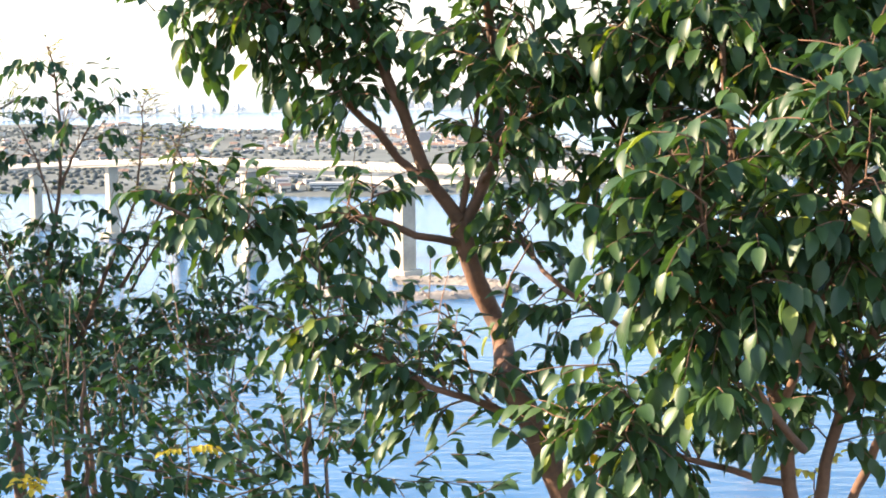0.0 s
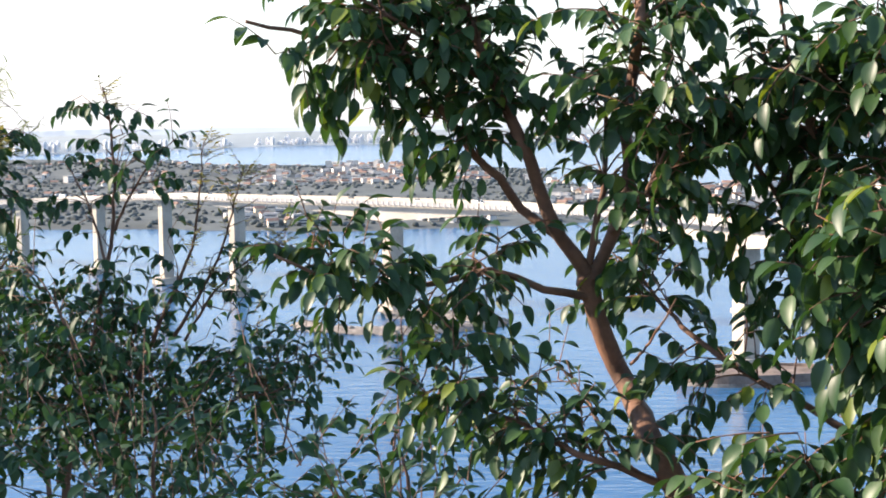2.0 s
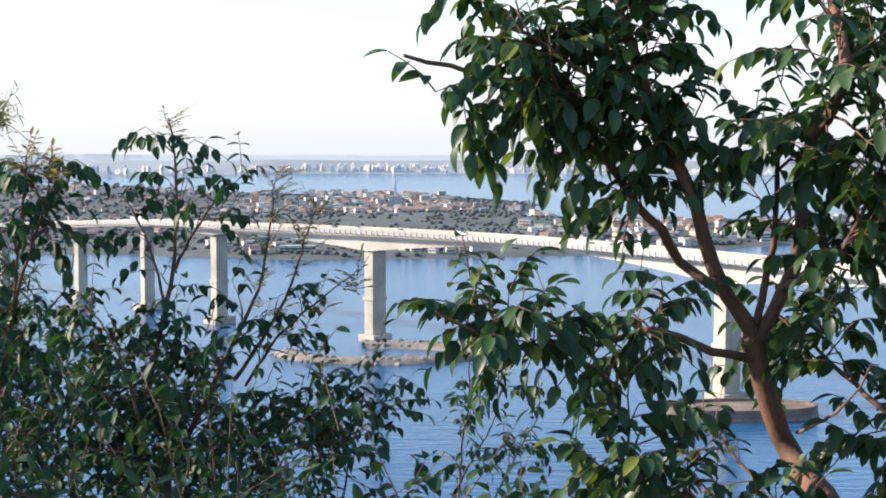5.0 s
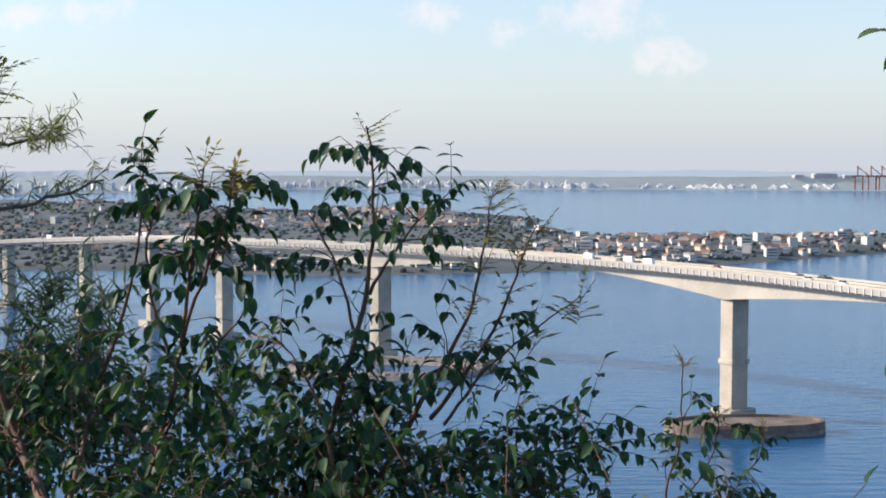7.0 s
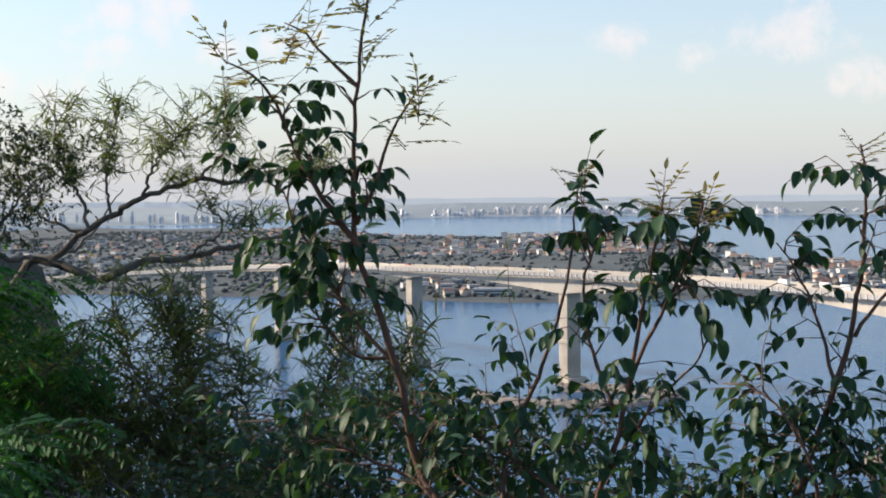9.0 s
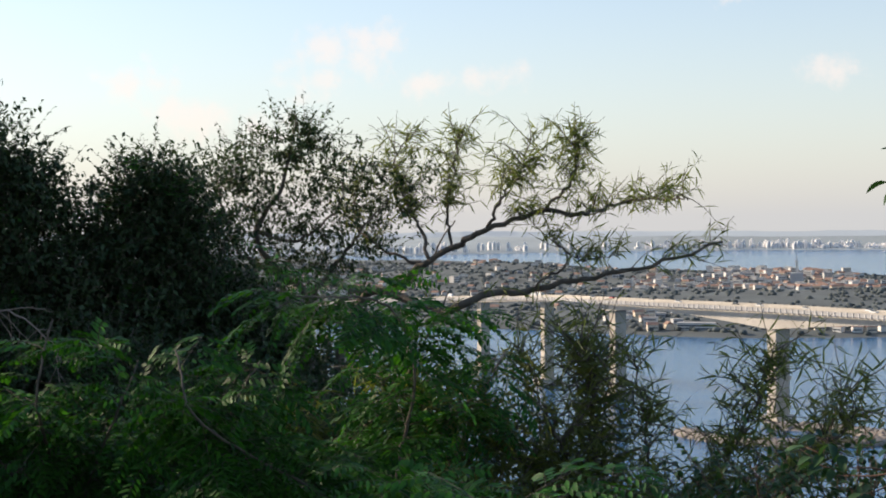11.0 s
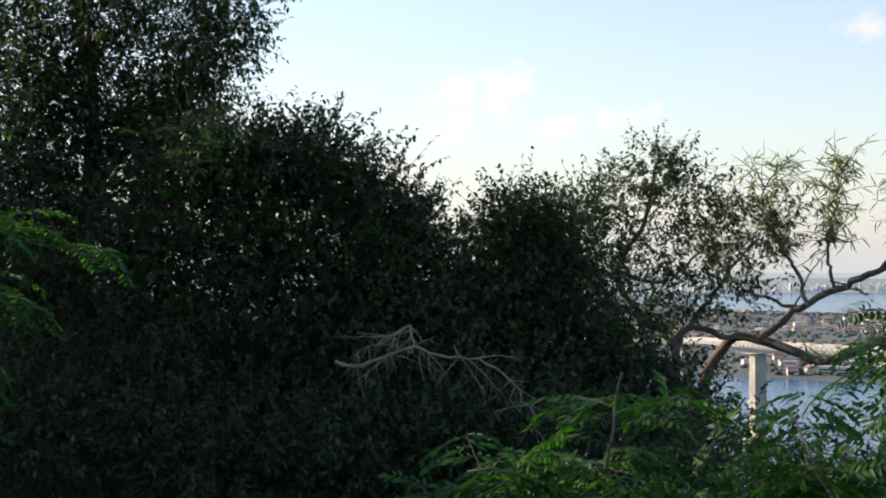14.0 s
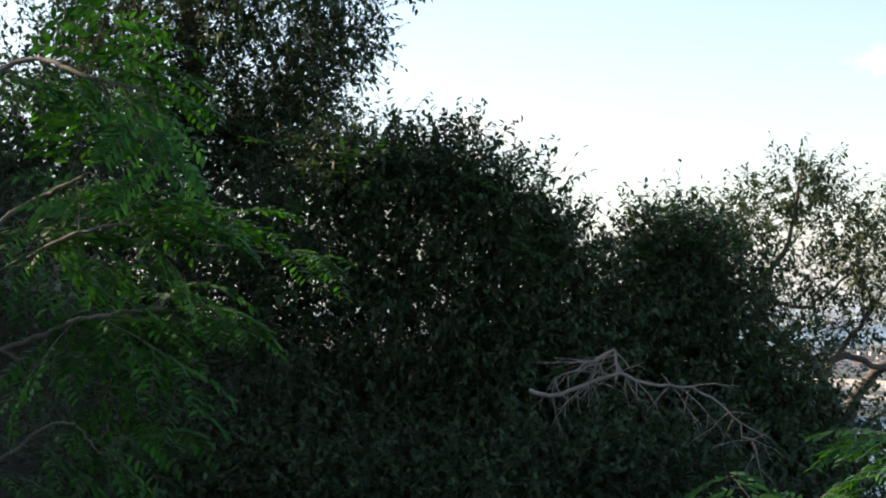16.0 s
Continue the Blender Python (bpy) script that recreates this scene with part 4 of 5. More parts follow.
s2 = t.limb([(-1.450, 4.736, 111.479), (-1.360, 4.640, 111.693), (-1.303, 4.586, 111.820), (-1.273, 4.546, 111.943)], 0.006, 0.002)
s3 = t.limb([(-1.483, 4.773, 111.385), (-1.551, 4.815, 111.583), (-1.561, 4.807, 111.751), (-1.498, 4.745, 111.886)], 0.006, 0.002)
s4 = t.limb([(-1.543, 4.892, 111.162), (-1.405, 4.794, 111.390), (-1.276, 4.713, 111.550), (-1.238, 4.678, 111.647)], 0.006, 0.002)
s5 = t.limb([(-1.562, 4.915, 111.108), (-1.748, 5.053, 111.203), (-1.927, 5.147, 111.286), (-2.136, 5.261, 111.304)], 0.008, 0.002)
t.clothe(s, .4, .95, 20, 0.12, 0.056, 2, 1.0, per=2, stalk=.13)
for q in (s2, s3):
    t.clothe(q, .25, 1, 10, 0.10, 0.056, 2, 1.0, per=2, stalk=.13)
t.clothe(s4, .2, 1, 7, 0.12, 0.048, 2, .9, per=2, stalk=.13)
t.clothe(s5, .1, 1, 17, 0.20, 0.048, 2, .9, stalk=.13)
t.clothe(s, .1, .4, 20, 0.28, 0.050, 3, .9, stalk=.15)
t.clothe(s1, .05, .5, 17, 0.25, 0.048, 2, .9, stalk=.15)
for q in (s, s1, s2):
    t.tuft(q[-1], .1, 9, .03)
t.finish(OVATE, M_LEAF_SAP, ONE_SAP, 260)

t = Tree("sapling", "small sapling shoot low over the water", "sapling", 15, M_BARK_RED, "saplings on the slope", k=0.82)
s = t.limb([(-0.060, 4.577, 110.677), (-0.041, 5.005, 110.926), (-0.018, 4.898, 111.151), (-0.015, 4.884, 111.293), (-0.018, 4.871, 111.406)], 0.008, 0.002, "trunk")
s1 = t.limb([(-0.071, 5.047, 110.801), (0.059, 4.881, 111.084), (0.089, 4.858, 111.227), (0.079, 4.857, 111.261)], 0.005, 0.002)
s2 = t.limb([(0.013, 4.550, 110.841), (0.165, 4.958, 111.005), (0.210, 4.830, 111.127), (0.207, 4.823, 111.214)], 0.005, 0.002)
s3 = t.limb([(-0.463, 4.651, 110.831), (-0.504, 4.898, 111.020), (-0.500, 4.803, 111.194), (-0.496, 4.795, 111.281)], 0.006, 0.002)
s4 = t.limb([(-0.428, 4.827, 110.817), (-0.402, 4.915, 110.989), (-0.346, 4.775, 111.137), (-0.255, 4.729, 111.213)], 0.005, 0.002)
for q in (s, s1, s2, s3, s4):
    t.clothe(q, .25, .85, 9, 0.10, 0.044, 2, .9, per=2, stalk=.12)
    t.tuft(q[-1], .07, 5, .02)
t.finish(OVATE, M_LEAF_SAP, ONE_SAP, 120)

# the taller open sapling
t = Tree("tall_sapling", "tall open sapling with sparse leaves and brownish shoots", "sapling", 16, M_BARK_RED, "saplings on the slope", k=1.15)
s = t.limb([(-1.780, 4.565, 111.012), (-2.014, 5.019, 111.152), (-2.063, 5.014, 111.359), (-2.101, 4.992, 111.540), (-2.161, 4.974, 111.722), (-2.190, 4.950, 111.862), (-2.184, 4.923, 112.029), (-2.170, 4.893, 112.207), (-2.143, 4.863, 112.383), (-2.127, 4.841, 112.497)], 0.015, 0.003, "trunk")
s1 = t.limb([(-2.174, 4.961, 111.799), (-2.269, 4.926, 111.954), (-2.332, 4.895, 112.061), (-2.386, 4.868, 112.210), (-2.440, 4.838, 112.283), (-2.502, 4.811, 112.312)], 0.009, 0.002)
s2 = t.limb([(-2.183, 4.948, 111.877), (-2.128, 4.933, 111.998), (-2.084, 4.904, 112.103), (-2.034, 4.889, 112.190), (-2.000, 4.876, 112.245)], 0.006, 0.002)
s3 = t.limb([(-2.094, 4.996, 111.493), (-2.212, 4.985, 111.628), (-2.284, 4.956, 111.769), (-2.355, 4.921, 111.893), (-2.382, 4.912, 111.984)], 0.006, 0.002)
s4 = t.limb([(-2.168, 4.884, 112.252), (-2.229, 4.867, 112.311), (-2.292, 4.838, 112.391), (-2.346, 4.840, 112.416)], 0.005, 0.0015)
s5 = t.limb([(-2.107, 5.128, 111.497), (-2.209, 5.135, 111.486), (-2.304, 5.116, 111.568), (-2.364, 5.088, 111.682)], 0.005, 0.002)
s6 = t.limb([(-2.044, 5.419, 111.039), (-2.164, 5.462, 111.094), (-2.421, 5.472, 111.195), (-2.559, 5.438, 111.269)], 0.006, 0.002)
t.clothe(s1, .1, .75, 16, 0.07, 0.044, 2, .9, per=2, stalk=.11)
t.clothe(s, .55, .9, 10, 0.06, 0.040, 2, .9, per=1, stalk=.11)
t.clothe(s2, .15, .6, 3, 0.06, 0.048, 2, .9, per=1, stalk=.07)
t.clothe(s3, .3, 1, 18, 0.11, 0.048, 2, .9, per=2, stalk=.12)
t.clothe(s5, .2, 1, 9, 0.11, 0.045, 2, .9, per=2, stalk=.12)
t.clothe(s6, .2, 1, 15, 0.15, 0.048, 2, .9, per=2, stalk=.12)
t.clothe(s, .05, .4, 15, 0.15, 0.048, 2, .9, per=2, stalk=.13)
for q in (s, s1, s2, s4):
    t.tuft(q[-1], .12, 9, .028)
    t.tuft(q[-3], .12, 6, .028)
t.finish(OVATE, M_LEAF_SAP, ONE_SAP, 260)


# ---- masses of foliage ----
def blob_leaves(t, centre, radii, sprays, size, per, spread=0.1, shell=0.55, hang=0.3, limbs=()):
    """Short leafy sprays scattered through an uneven ellipsoid, denser near its outside."""
    rng = t.rng
    c = Vector(centre)
    radii, size, spread = [v * 1.04 * t.k for v in radii], size * t.k, spread * t.k
    for _ in range(sprays):
        d = Vector((rng.gauss(0, 1), rng.gauss(0, 1), rng.gauss(0, 1))).normalized()
        r = (shell + (1 - shell) * rng.random()) * (1 + 0.32 * noise.noise(d * 2.2 + c) + 0.30 * noise.noise(d * 5.5 + c))
        q = c + Vector((d.x * radii[0], d.y * radii[1], d.z * radii[2])) * r
        way = (d + Vector((rng.uniform(-.7, .7), rng.uniform(-.7, .7), rng.uniform(-.3, .9)))).normalized()
        reach = spread * rng.choice((.7, .9, 1, 1.2, 1.9))
        tube(t.twig_v, t.twig_f, [q, q + way * reach * .5, q + way * reach], .0022, .001, 3)
        for k in range(per):
            b = q + way * reach * (k + rng.random()) / per
            w = way * .6 + Vector((rng.uniform(-1, 1), rng.uniform(-1, 1), rng.uniform(-1, 1) - hang))
            t.leaves.add(b, w, Vector((rng.uniform(-.6, .6), rng.uniform(-.6, .6), 1)), size * rng.uniform(.7, 1.2))


# dark small-leaved trees that climb the hill
t = Tree("small_leaved_tree", "dark small-leaved tree with crooked open branches against the sky", "tree", 17, M_BARK_GREY, k=1.25)
w0 = t.limb([(-7.023, 12.631, 109.710), (-7.004, 12.376, 110.693), (-7.038, 12.427, 111.341), (-7.259, 12.362, 111.527), (-7.459, 12.312, 111.901), (-7.248, 12.425, 112.270), (-7.210, 12.468, 112.595), (-7.150, 12.521, 112.874)], 0.05, 0.006, "trunk", .012)
w1 = t.limb([(-7.038, 12.427, 111.341), (-6.804, 12.541, 111.615), (-6.592, 12.658, 111.937), (-6.423, 12.756, 112.168)], 0.02, 0.004, wobble=.012)
w2 = t.limb([(-7.259, 12.362, 111.527), (-7.587, 12.252, 111.717), (-7.720, 12.217, 112.089), (-7.766, 12.215, 112.414)], 0.02, 0.004, wobble=.012)
w3 = t.limb([(-7.034, 12.411, 111.154), (-6.931, 12.476, 111.431), (-6.625, 12.581, 111.381), (-6.319, 13.139, 111.451), (-6.063, 13.605, 111.976)], 0.022, 0.004, wobble=.012)
w4 = t.limb([(-7.459, 12.312, 111.901), (-7.154, 12.423, 111.805), (-6.812, 12.585, 112.080), (-6.776, 12.639, 112.405)], 0.015, 0.003, wobble=.012)
for c, r, n_ in (((-7.168, 12.493, 112.664), (.30, .3, .16), 90), ((-6.948, 12.564, 112.407), (.35, .3, .2), 80), ((-7.508, 12.324, 112.411), (.35, .3, .2), 90),
                 ((-6.483, 13.020, 112.220), (.35, .3, .25), 100), ((-7.721, 12.219, 112.135), (.3, .3, .3), 110), ((-7.326, 12.345, 111.621), (.45, .3, .3), 120),
                 ((-6.762, 12.570, 111.754), (.4, .3, .25), 90), ((-7.072, 12.477, 112.035), (.4, .3, .2), 60)):
    blob_leaves(t, c, r, int(n_ * 2.1), .034, 8, .12, .2)
t.finish(SMALL, M_SMALL)

t = Tree("dark_bushy_tree", "dark dense small-leaved tree on the hillside", "tree", 18, M_BARK_GREY, "dark trees on the hill", k=1.25)
t.limb([(-7.640, 11.057, 109.490), (-7.724, 11.179, 110.371), (-7.850, 11.169, 111.229), (-7.929, 11.154, 112.000), (-7.869, 11.184, 112.383)], 0.05, 0.008, "trunk", .012)
t.limb([(-7.789, 11.179, 110.800), (-7.446, 11.307, 111.226), (-7.330, 11.377, 111.780)], 0.02, 0.006, wobble=.012)
CROWN = (((-7.849, 11.188, 112.213), (.32, .3, .22), 150), ((-7.650, 11.259, 111.869), (.4, .3, .35), 210), ((-7.970, 11.135, 111.745), (.4, .35, .4), 230),
                 ((-7.608, 11.254, 111.228), (.6, .4, .5), 320), ((-7.118, 11.393, 110.882), (.6, .4, .4), 260), ((-7.931, 11.126, 110.542), (.8, .4, .5), 320))
for c, r, n_ in CROWN:
    blob_leaves(t, c, r, int(n_ * 3.6), .038, 8, .12, .12)
for _ in range(46):
    c, r, _n = t.rng.choice(CROWN)
    c = Vector(c) + Vector((t.rng.uniform(-.9, .9) * r[0], -r[1] * t.rng.uniform(.5, 1.1), t.rng.uniform(-.7, .9) * r[2])) * t.k
    for _k in range(3):
        t.compound(c, (t.rng.uniform(-1, 1), t.rng.uniform(-1, .2), t.rng.uniform(0, .7)), .13, 4, .045, .15, t.tips)
t.finish(SMALL, M_SMALL, tip_material=M_FERN)

t = Tree("dark_bushy_tree", "dark leafy tree crown sloping down the hillside", "tree", 19, M_BARK_GREY, "dark trees on the hill", k=1.26)
t.limb([(-9.571, 10.173, 109.773), (-9.611, 10.162, 110.723), (-9.368, 10.114, 111.648), (-9.190, 10.100, 112.328)], 0.06, 0.01, "trunk", .012)
t.limb([(-9.511, 10.140, 111.112), (-8.898, 10.272, 111.798), (-8.569, 10.375, 112.251)], 0.03, 0.008, wobble=.012)
t.limb([(-11.149, 9.566, 111.278), (-10.865, 9.744, 111.268), (-10.595, 9.814, 111.149), (-10.223, 9.934, 111.091), (-9.732, 10.068, 111.150)], 0.02, 0.006, wobble=.01)
CROWN = (((-9.511, 9.910, 112.666), (.4, .35, .22), 190), ((-9.041, 10.139, 112.629), (.32, .3, .25), 170), ((-8.775, 10.280, 112.366), (.4, .35, .3), 200),
                 ((-8.467, 10.422, 112.174), (.25, .3, .22), 140), ((-9.412, 10.040, 112.066), (.6, .4, .5), 380), ((-8.795, 10.317, 111.721), (.6, .4, .5), 360),
                 ((-10.015, 9.815, 111.956), (.6, .4, .6), 360), ((-9.670, 10.356, 111.167), (.8, .4, .5), 300), ((-8.464, 10.729, 111.478), (.5, .4, .5), 260),
                 ((-10.395, 10.207, 110.844), (.8, .4, .4), 160), ((-8.854, 10.641, 110.695), (.9, .4, .4), 260), ((-10.997, 9.865, 111.650), (.6, .4, .5), 200))
for c, r, n_ in CROWN:
    blob_leaves(t, c, r, int(n_ * 3.6), .038, 8, .12, .12)
for _ in range(46):
    c, r, _n = t.rng.choice(CROWN)
    c = Vector(c) + Vector((t.rng.uniform(-.9, .9) * r[0], -r[1] * t.rng.uniform(.5, 1.1), t.rng.uniform(-.7, .9) * r[2])) * t.k
    for _k in range(3):
        t.compound(c, (t.rng.uniform(-1, 1), t.rng.uniform(-1, .2), t.rng.uniform(0, .7)), .13, 4, .045, .15, t.tips)
t.finish(SMALL, M_SMALL, tip_material=M_FERN)

t = Tree("tall_dark_tree", "tall dark small-leaved tree rising above the rest", "tree", 20, M_BARK_GREY, "dark trees on the hill", k=1.19)
t.limb([(-11.918, 11.431, 110.005), (-11.596, 11.059, 111.421), (-11.267, 10.811, 112.519), (-11.132, 10.618, 113.486), (-11.104, 10.290, 114.428), (-11.321, 10.334, 115.635)], 0.08, 0.03, "trunk", .012)
t.limb([(-11.267, 10.811, 112.519), (-10.744, 10.938, 113.075), (-10.342, 11.092, 113.505), (-10.102, 11.191, 113.938)], 0.03, 0.006, wobble=.012)
t.limb([(-11.358, 10.869, 112.219), (-11.689, 10.545, 112.951), (-11.699, 10.223, 113.637), (-11.569, 9.861, 114.095)], 0.03, 0.006, wobble=.012)
for c, r, n_ in (((-10.255, 11.114, 113.762), (.3, .3, .3), 130), ((-10.497, 11.021, 113.375), (.35, .35, .3), 170), ((-10.822, 10.903, 113.032), (.5, .4, .25), 230),
                 ((-10.927, 10.683, 113.824), (.45, .4, .35), 190), ((-11.338, 10.555, 113.233), (.5, .4, .4), 290), ((-11.640, 10.349, 113.734), (.5, .4, .45), 230),
                 ((-11.694, 10.690, 112.529), (.6, .4, .5), 360), ((-10.347, 10.932, 114.333), (.5, .4, .35), 160), ((-11.134, 10.261, 114.425), (.7, .4, .4), 220), ((-10.657, 8.307, 112.726), (.6, .4, .8), 320),
                 # extra crown, mostly out of view, added to shade the nearer plants
                 ((-10.762, 9.154, 114.839), (.8, .9, .7), 330), ((-11.396, 7.509, 114.601), (.8, .9, .8), 330), ((-10.722, 8.447, 115.907), (.9, 1.1, .7), 330), ((-10.939, 5.227, 113.784), (.8, .9, 1.0), 330), ((-10.228, 9.908, 114.163), (.7, .7, .6), 260), ((-10.750, 6.975, 116.757), (1.0, 1.3, .8), 330), ((-10.603, 4.462, 115.198), (.9, 1.0, .9), 330)):
    blob_leaves(t, c, r, int(n_ * (4.0 if c[0] < -8.05 and c[2] > 129.9 else 2.3 if c[2] > 128.9 else 3.2)), .038, 8, .13, .15)
t.finish(SMALL, M_SMALL)

# gnarled acacia with narrow leaves
t = Tree("narrow_leaved_tree", "gnarled airy tree with narrow yellow-green leaves", "tree", 21, M_BARK_GREY, k=1.25)
w0 = t.limb([(-7.069, 12.970, 109.957), (-6.957, 12.955, 110.575), (-6.889, 12.967, 110.984), (-6.705, 12.929, 111.313), (-6.440, 12.834, 111.344), (-6.211, 12.762, 111.277), (-5.926, 12.689, 111.193), (-5.616, 12.497, 111.320), (-5.249, 12.790, 111.382), (-4.647, 12.744, 111.495), (-4.081, 12.681, 111.629), (-3.615, 12.811, 111.783)], 0.045, 0.008, "trunk", .015)
w1 = t.limb([(-6.441, 12.834, 111.334), (-6.207, 12.793, 111.532), (-5.857, 12.729, 111.728), (-5.488, 12.520, 111.903), (-5.041, 12.640, 112.035), (-4.743, 12.701, 112.011), (-4.427, 13.421, 112.127), (-3.847, 12.506, 112.133)], 0.025, 0.004, wobble=.015)
w2 = t.limb([(-6.060, 12.758, 111.632), (-6.141, 12.815, 111.888), (-6.312, 12.897, 112.146), (-6.420, 12.955, 112.454), (-6.300, 12.967, 112.759)], 0.014, 0.003, wobble=.015)
w3 = t.limb([(-5.488, 12.520, 111.903), (-5.284, 12.266, 112.174), (-5.197, 12.623, 112.435), (-5.128, 12.569, 112.678)], 0.012, 0.003, wobble=.015)
w4 = t.limb([(-5.041, 12.640, 112.035), (-4.807, 12.560, 112.278), (-4.736, 12.486, 112.566), (-4.759, 12.476, 112.687)], 0.012, 0.003, wobble=.015)
w5 = t.limb([(-5.857, 12.729, 111.728), (-5.907, 12.782, 112.088), (-5.843, 12.806, 112.444), (-5.779, 12.825, 112.751)], 0.012, 0.003, wobble=.015)
w6 = t.limb([(-6.118, 12.769, 111.582), (-6.666, 12.965, 111.798), (-6.833, 13.059, 112.157), (-6.710, 13.053, 112.511)], 0.012, 0.003, wobble=.015)
w7 = t.limb([(-5.188, 12.772, 111.383), (-4.833, 12.655, 111.640), (-5.004, 12.695, 111.839), (-4.757, 12.750, 111.642), (-4.406, 12.625, 111.693)], 0.009, 0.002, wobble=.015)


def narrow_sprays(t, path, lo, hi, count, length, size, per):
    rng = t.rng
    n = len(path) - 1
    for _ in range(count):
        q = path[int(rng.uniform(lo, hi) * n)]
        way = Vector((rng.uniform(-1, 1), rng.uniform(-1, 1), rng.uniform(-.2, 1.2)))
        pts = t.twig(q, way, length * rng.uniform(.4, 1.2), .004, .0)
        for k in range(per):
            b = pts[max(1, int((0.3 + .7 * rng.random()) * (len(pts) - 1)))]
            w = Vector((rng.uniform(-1, 1), rng.uniform(-1, 1), rng.uniform(-.9, .8)))
            t.leaves.add(b, w, Vector((rng.uniform(-1, 1), rng.uniform(-1, 1), .6)), t.k * size * rng.uniform(.6, 1.2))


for q, n_ in ((w1, 46), (w2, 30), (w3, 30), (w4, 30), (w5, 34), (w6, 22), (w7, 16)):
    narrow_sprays(t, q, .35, 1, int(n_ * 1.6), .28, .10, 11)
narrow_sprays(t, w0, .45, 1, 30, .25, .12, 8)
t.finish(NARROW, M_NARROW)

# the tangled narrow-leaved shrub below it
t = Tree("tangled_shrub", "tangled shrub of thin stems and narrow leaves", "shrub", 22, M_BARK_GREY, k=1.25)
stems = [t.limb([(-3.327, 7.725, 110.061), (-4.080, 9.438, 110.238), (-4.219, 8.981, 110.789), (-4.457, 9.089, 111.249)], 0.012, 0.003, "stem", .015), t.limb([(-3.228, 7.842, 110.054), (-3.746, 9.534, 110.238), (-3.761, 9.338, 110.784), (-3.821, 9.067, 111.280)], 0.012, 0.003, "stem", .015),
         t.limb([(-3.402, 8.276, 110.056), (-3.433, 9.429, 110.381), (-3.164, 9.168, 110.902), (-3.022, 9.131, 111.291)], 0.012, 0.003, "stem", .015), t.limb([(-4.047, 9.104, 109.804), (-4.422, 8.964, 110.324), (-4.854, 9.136, 110.658), (-5.072, 8.431, 111.133)], 0.012, 0.003, "stem", .015),
         t.limb([(-3.562, 8.953, 110.037), (-3.187, 9.279, 110.335), (-2.727, 8.702, 110.835), (-2.662, 8.654, 111.128)], 0.010, 0.003, "stem", .015), t.limb([(-3.871, 8.424, 110.128), (-4.506, 8.728, 110.401), (-5.471, 9.481, 110.427), (-5.778, 8.729, 110.814)], 0.010, 0.003, "stem", .015),
         t.limb([(-3.930, 9.408, 110.082), (-4.045, 9.333, 110.569), (-4.046, 9.119, 111.004), (-4.071, 8.882, 111.356)], 0.010, 0.003, "stem", .015), t.limb([(-4.100, 9.494, 110.052), (-4.220, 9.091, 110.469), (-4.657, 9.109, 110.745), (-4.769, 9.136, 111.024)], 0.010, 0.003, "stem", .015)]
for q in stems:
    narrow_sprays(t, q, .15, 1, 170, .3, .10, 10)
t.finish(NARROW, M_NARROW)

# grey dead branch caught in the foliage
t = Tree("dead_branch", "bare grey dead branch hanging in the foliage", "branch", 23, M_DEADWOOD, k=1.24)
main = t.limb([(-7.718, 7.759, 111.483), (-7.570, 7.810, 111.477), (-7.447, 7.851, 111.521), (-7.348, 7.886, 111.560), (-7.227, 7.930, 111.521), (-7.084, 7.979, 111.513), (-6.931, 8.031, 111.430), (-6.795, 8.070, 111.236)], 0.008, 0.002, "limb", .009)
side = t.limb([(-7.349, 7.886, 111.547), (-7.343, 7.888, 111.613), (-7.365, 7.879, 111.664), (-7.472, 7.842, 111.607), (-7.595, 7.799, 111.535)], 0.006, 0.002, "limb", .009)
for q in (main, side):
    for _ in range(26):
        p_ = q[t.rng.randrange(len(q) // 5, len(q))]
        way = Vector((t.rng.uniform(-1, 1), t.rng.uniform(-.6, .6), t.rng.uniform(-1.2, .3)))
        tw = t.twig(p_, way, t.rng.uniform(.06, .22), .0028, .3)
        t.twig(tw[len(tw) // 2], way + Vector((t.rng.uniform(-1, 1), 0, -.3)), t.rng.uniform(.04, .12), .0018, .3)
t.finish(NARROW, M_NARROW)


# ---- feathery mimosa-like foliage ----
def feather(t, start, way, length, pairs, pinna, leaflets, size):
    rng, length, pinna, size = t.rng, length * t.k, pinna * t.k, size * t.k
    d, q = Vector(way).normalized(), Vector(start)
    pts = [q]
    for i in range(pairs):
        d = (d + Vector((rng.uniform(-.06, .06), rng.uniform(-.06, .06), -.07))).normalized()
        q = q + d * (length / pairs)
        pts.append(q)
        side = d.cross(Vector((0, 0, 1))).normalized()
        up = side.cross(d)
        for s in (-1, 1):
            w = (side * s * rng.uniform(.7, 1.2) + d * rng.uniform(.5, 1.0) + up * rng.uniform(-.5, .25)).normalized()
            b = q
            row = [b]
            for k in range(leaflets):
                w = (w + Vector((rng.uniform(-.06, .06), rng.uniform(-.06, .06), -.08 + rng.uniform(-.05, .05)))).normalized()
                b = b + w * (pinna / leaflets)
                row.append(b)
                across = w.cross(up).normalized()
                for ss in (-1, 1):
                    t.leaves.add(b, across * ss + w * rng.uniform(.4, .9) + up * rng.uniform(-.35, .2), up + across * ss * rng.uniform(0, .8), rng.uniform(.75, 1.15) * size * (1 - .35 * abs(k / leaflets - .4)))
            tube(t.twig_v, t.twig_f, row, .0009, .0005, 3)
    tube(t.twig_v, t.twig_f, pts, .0018, .0008, 3)


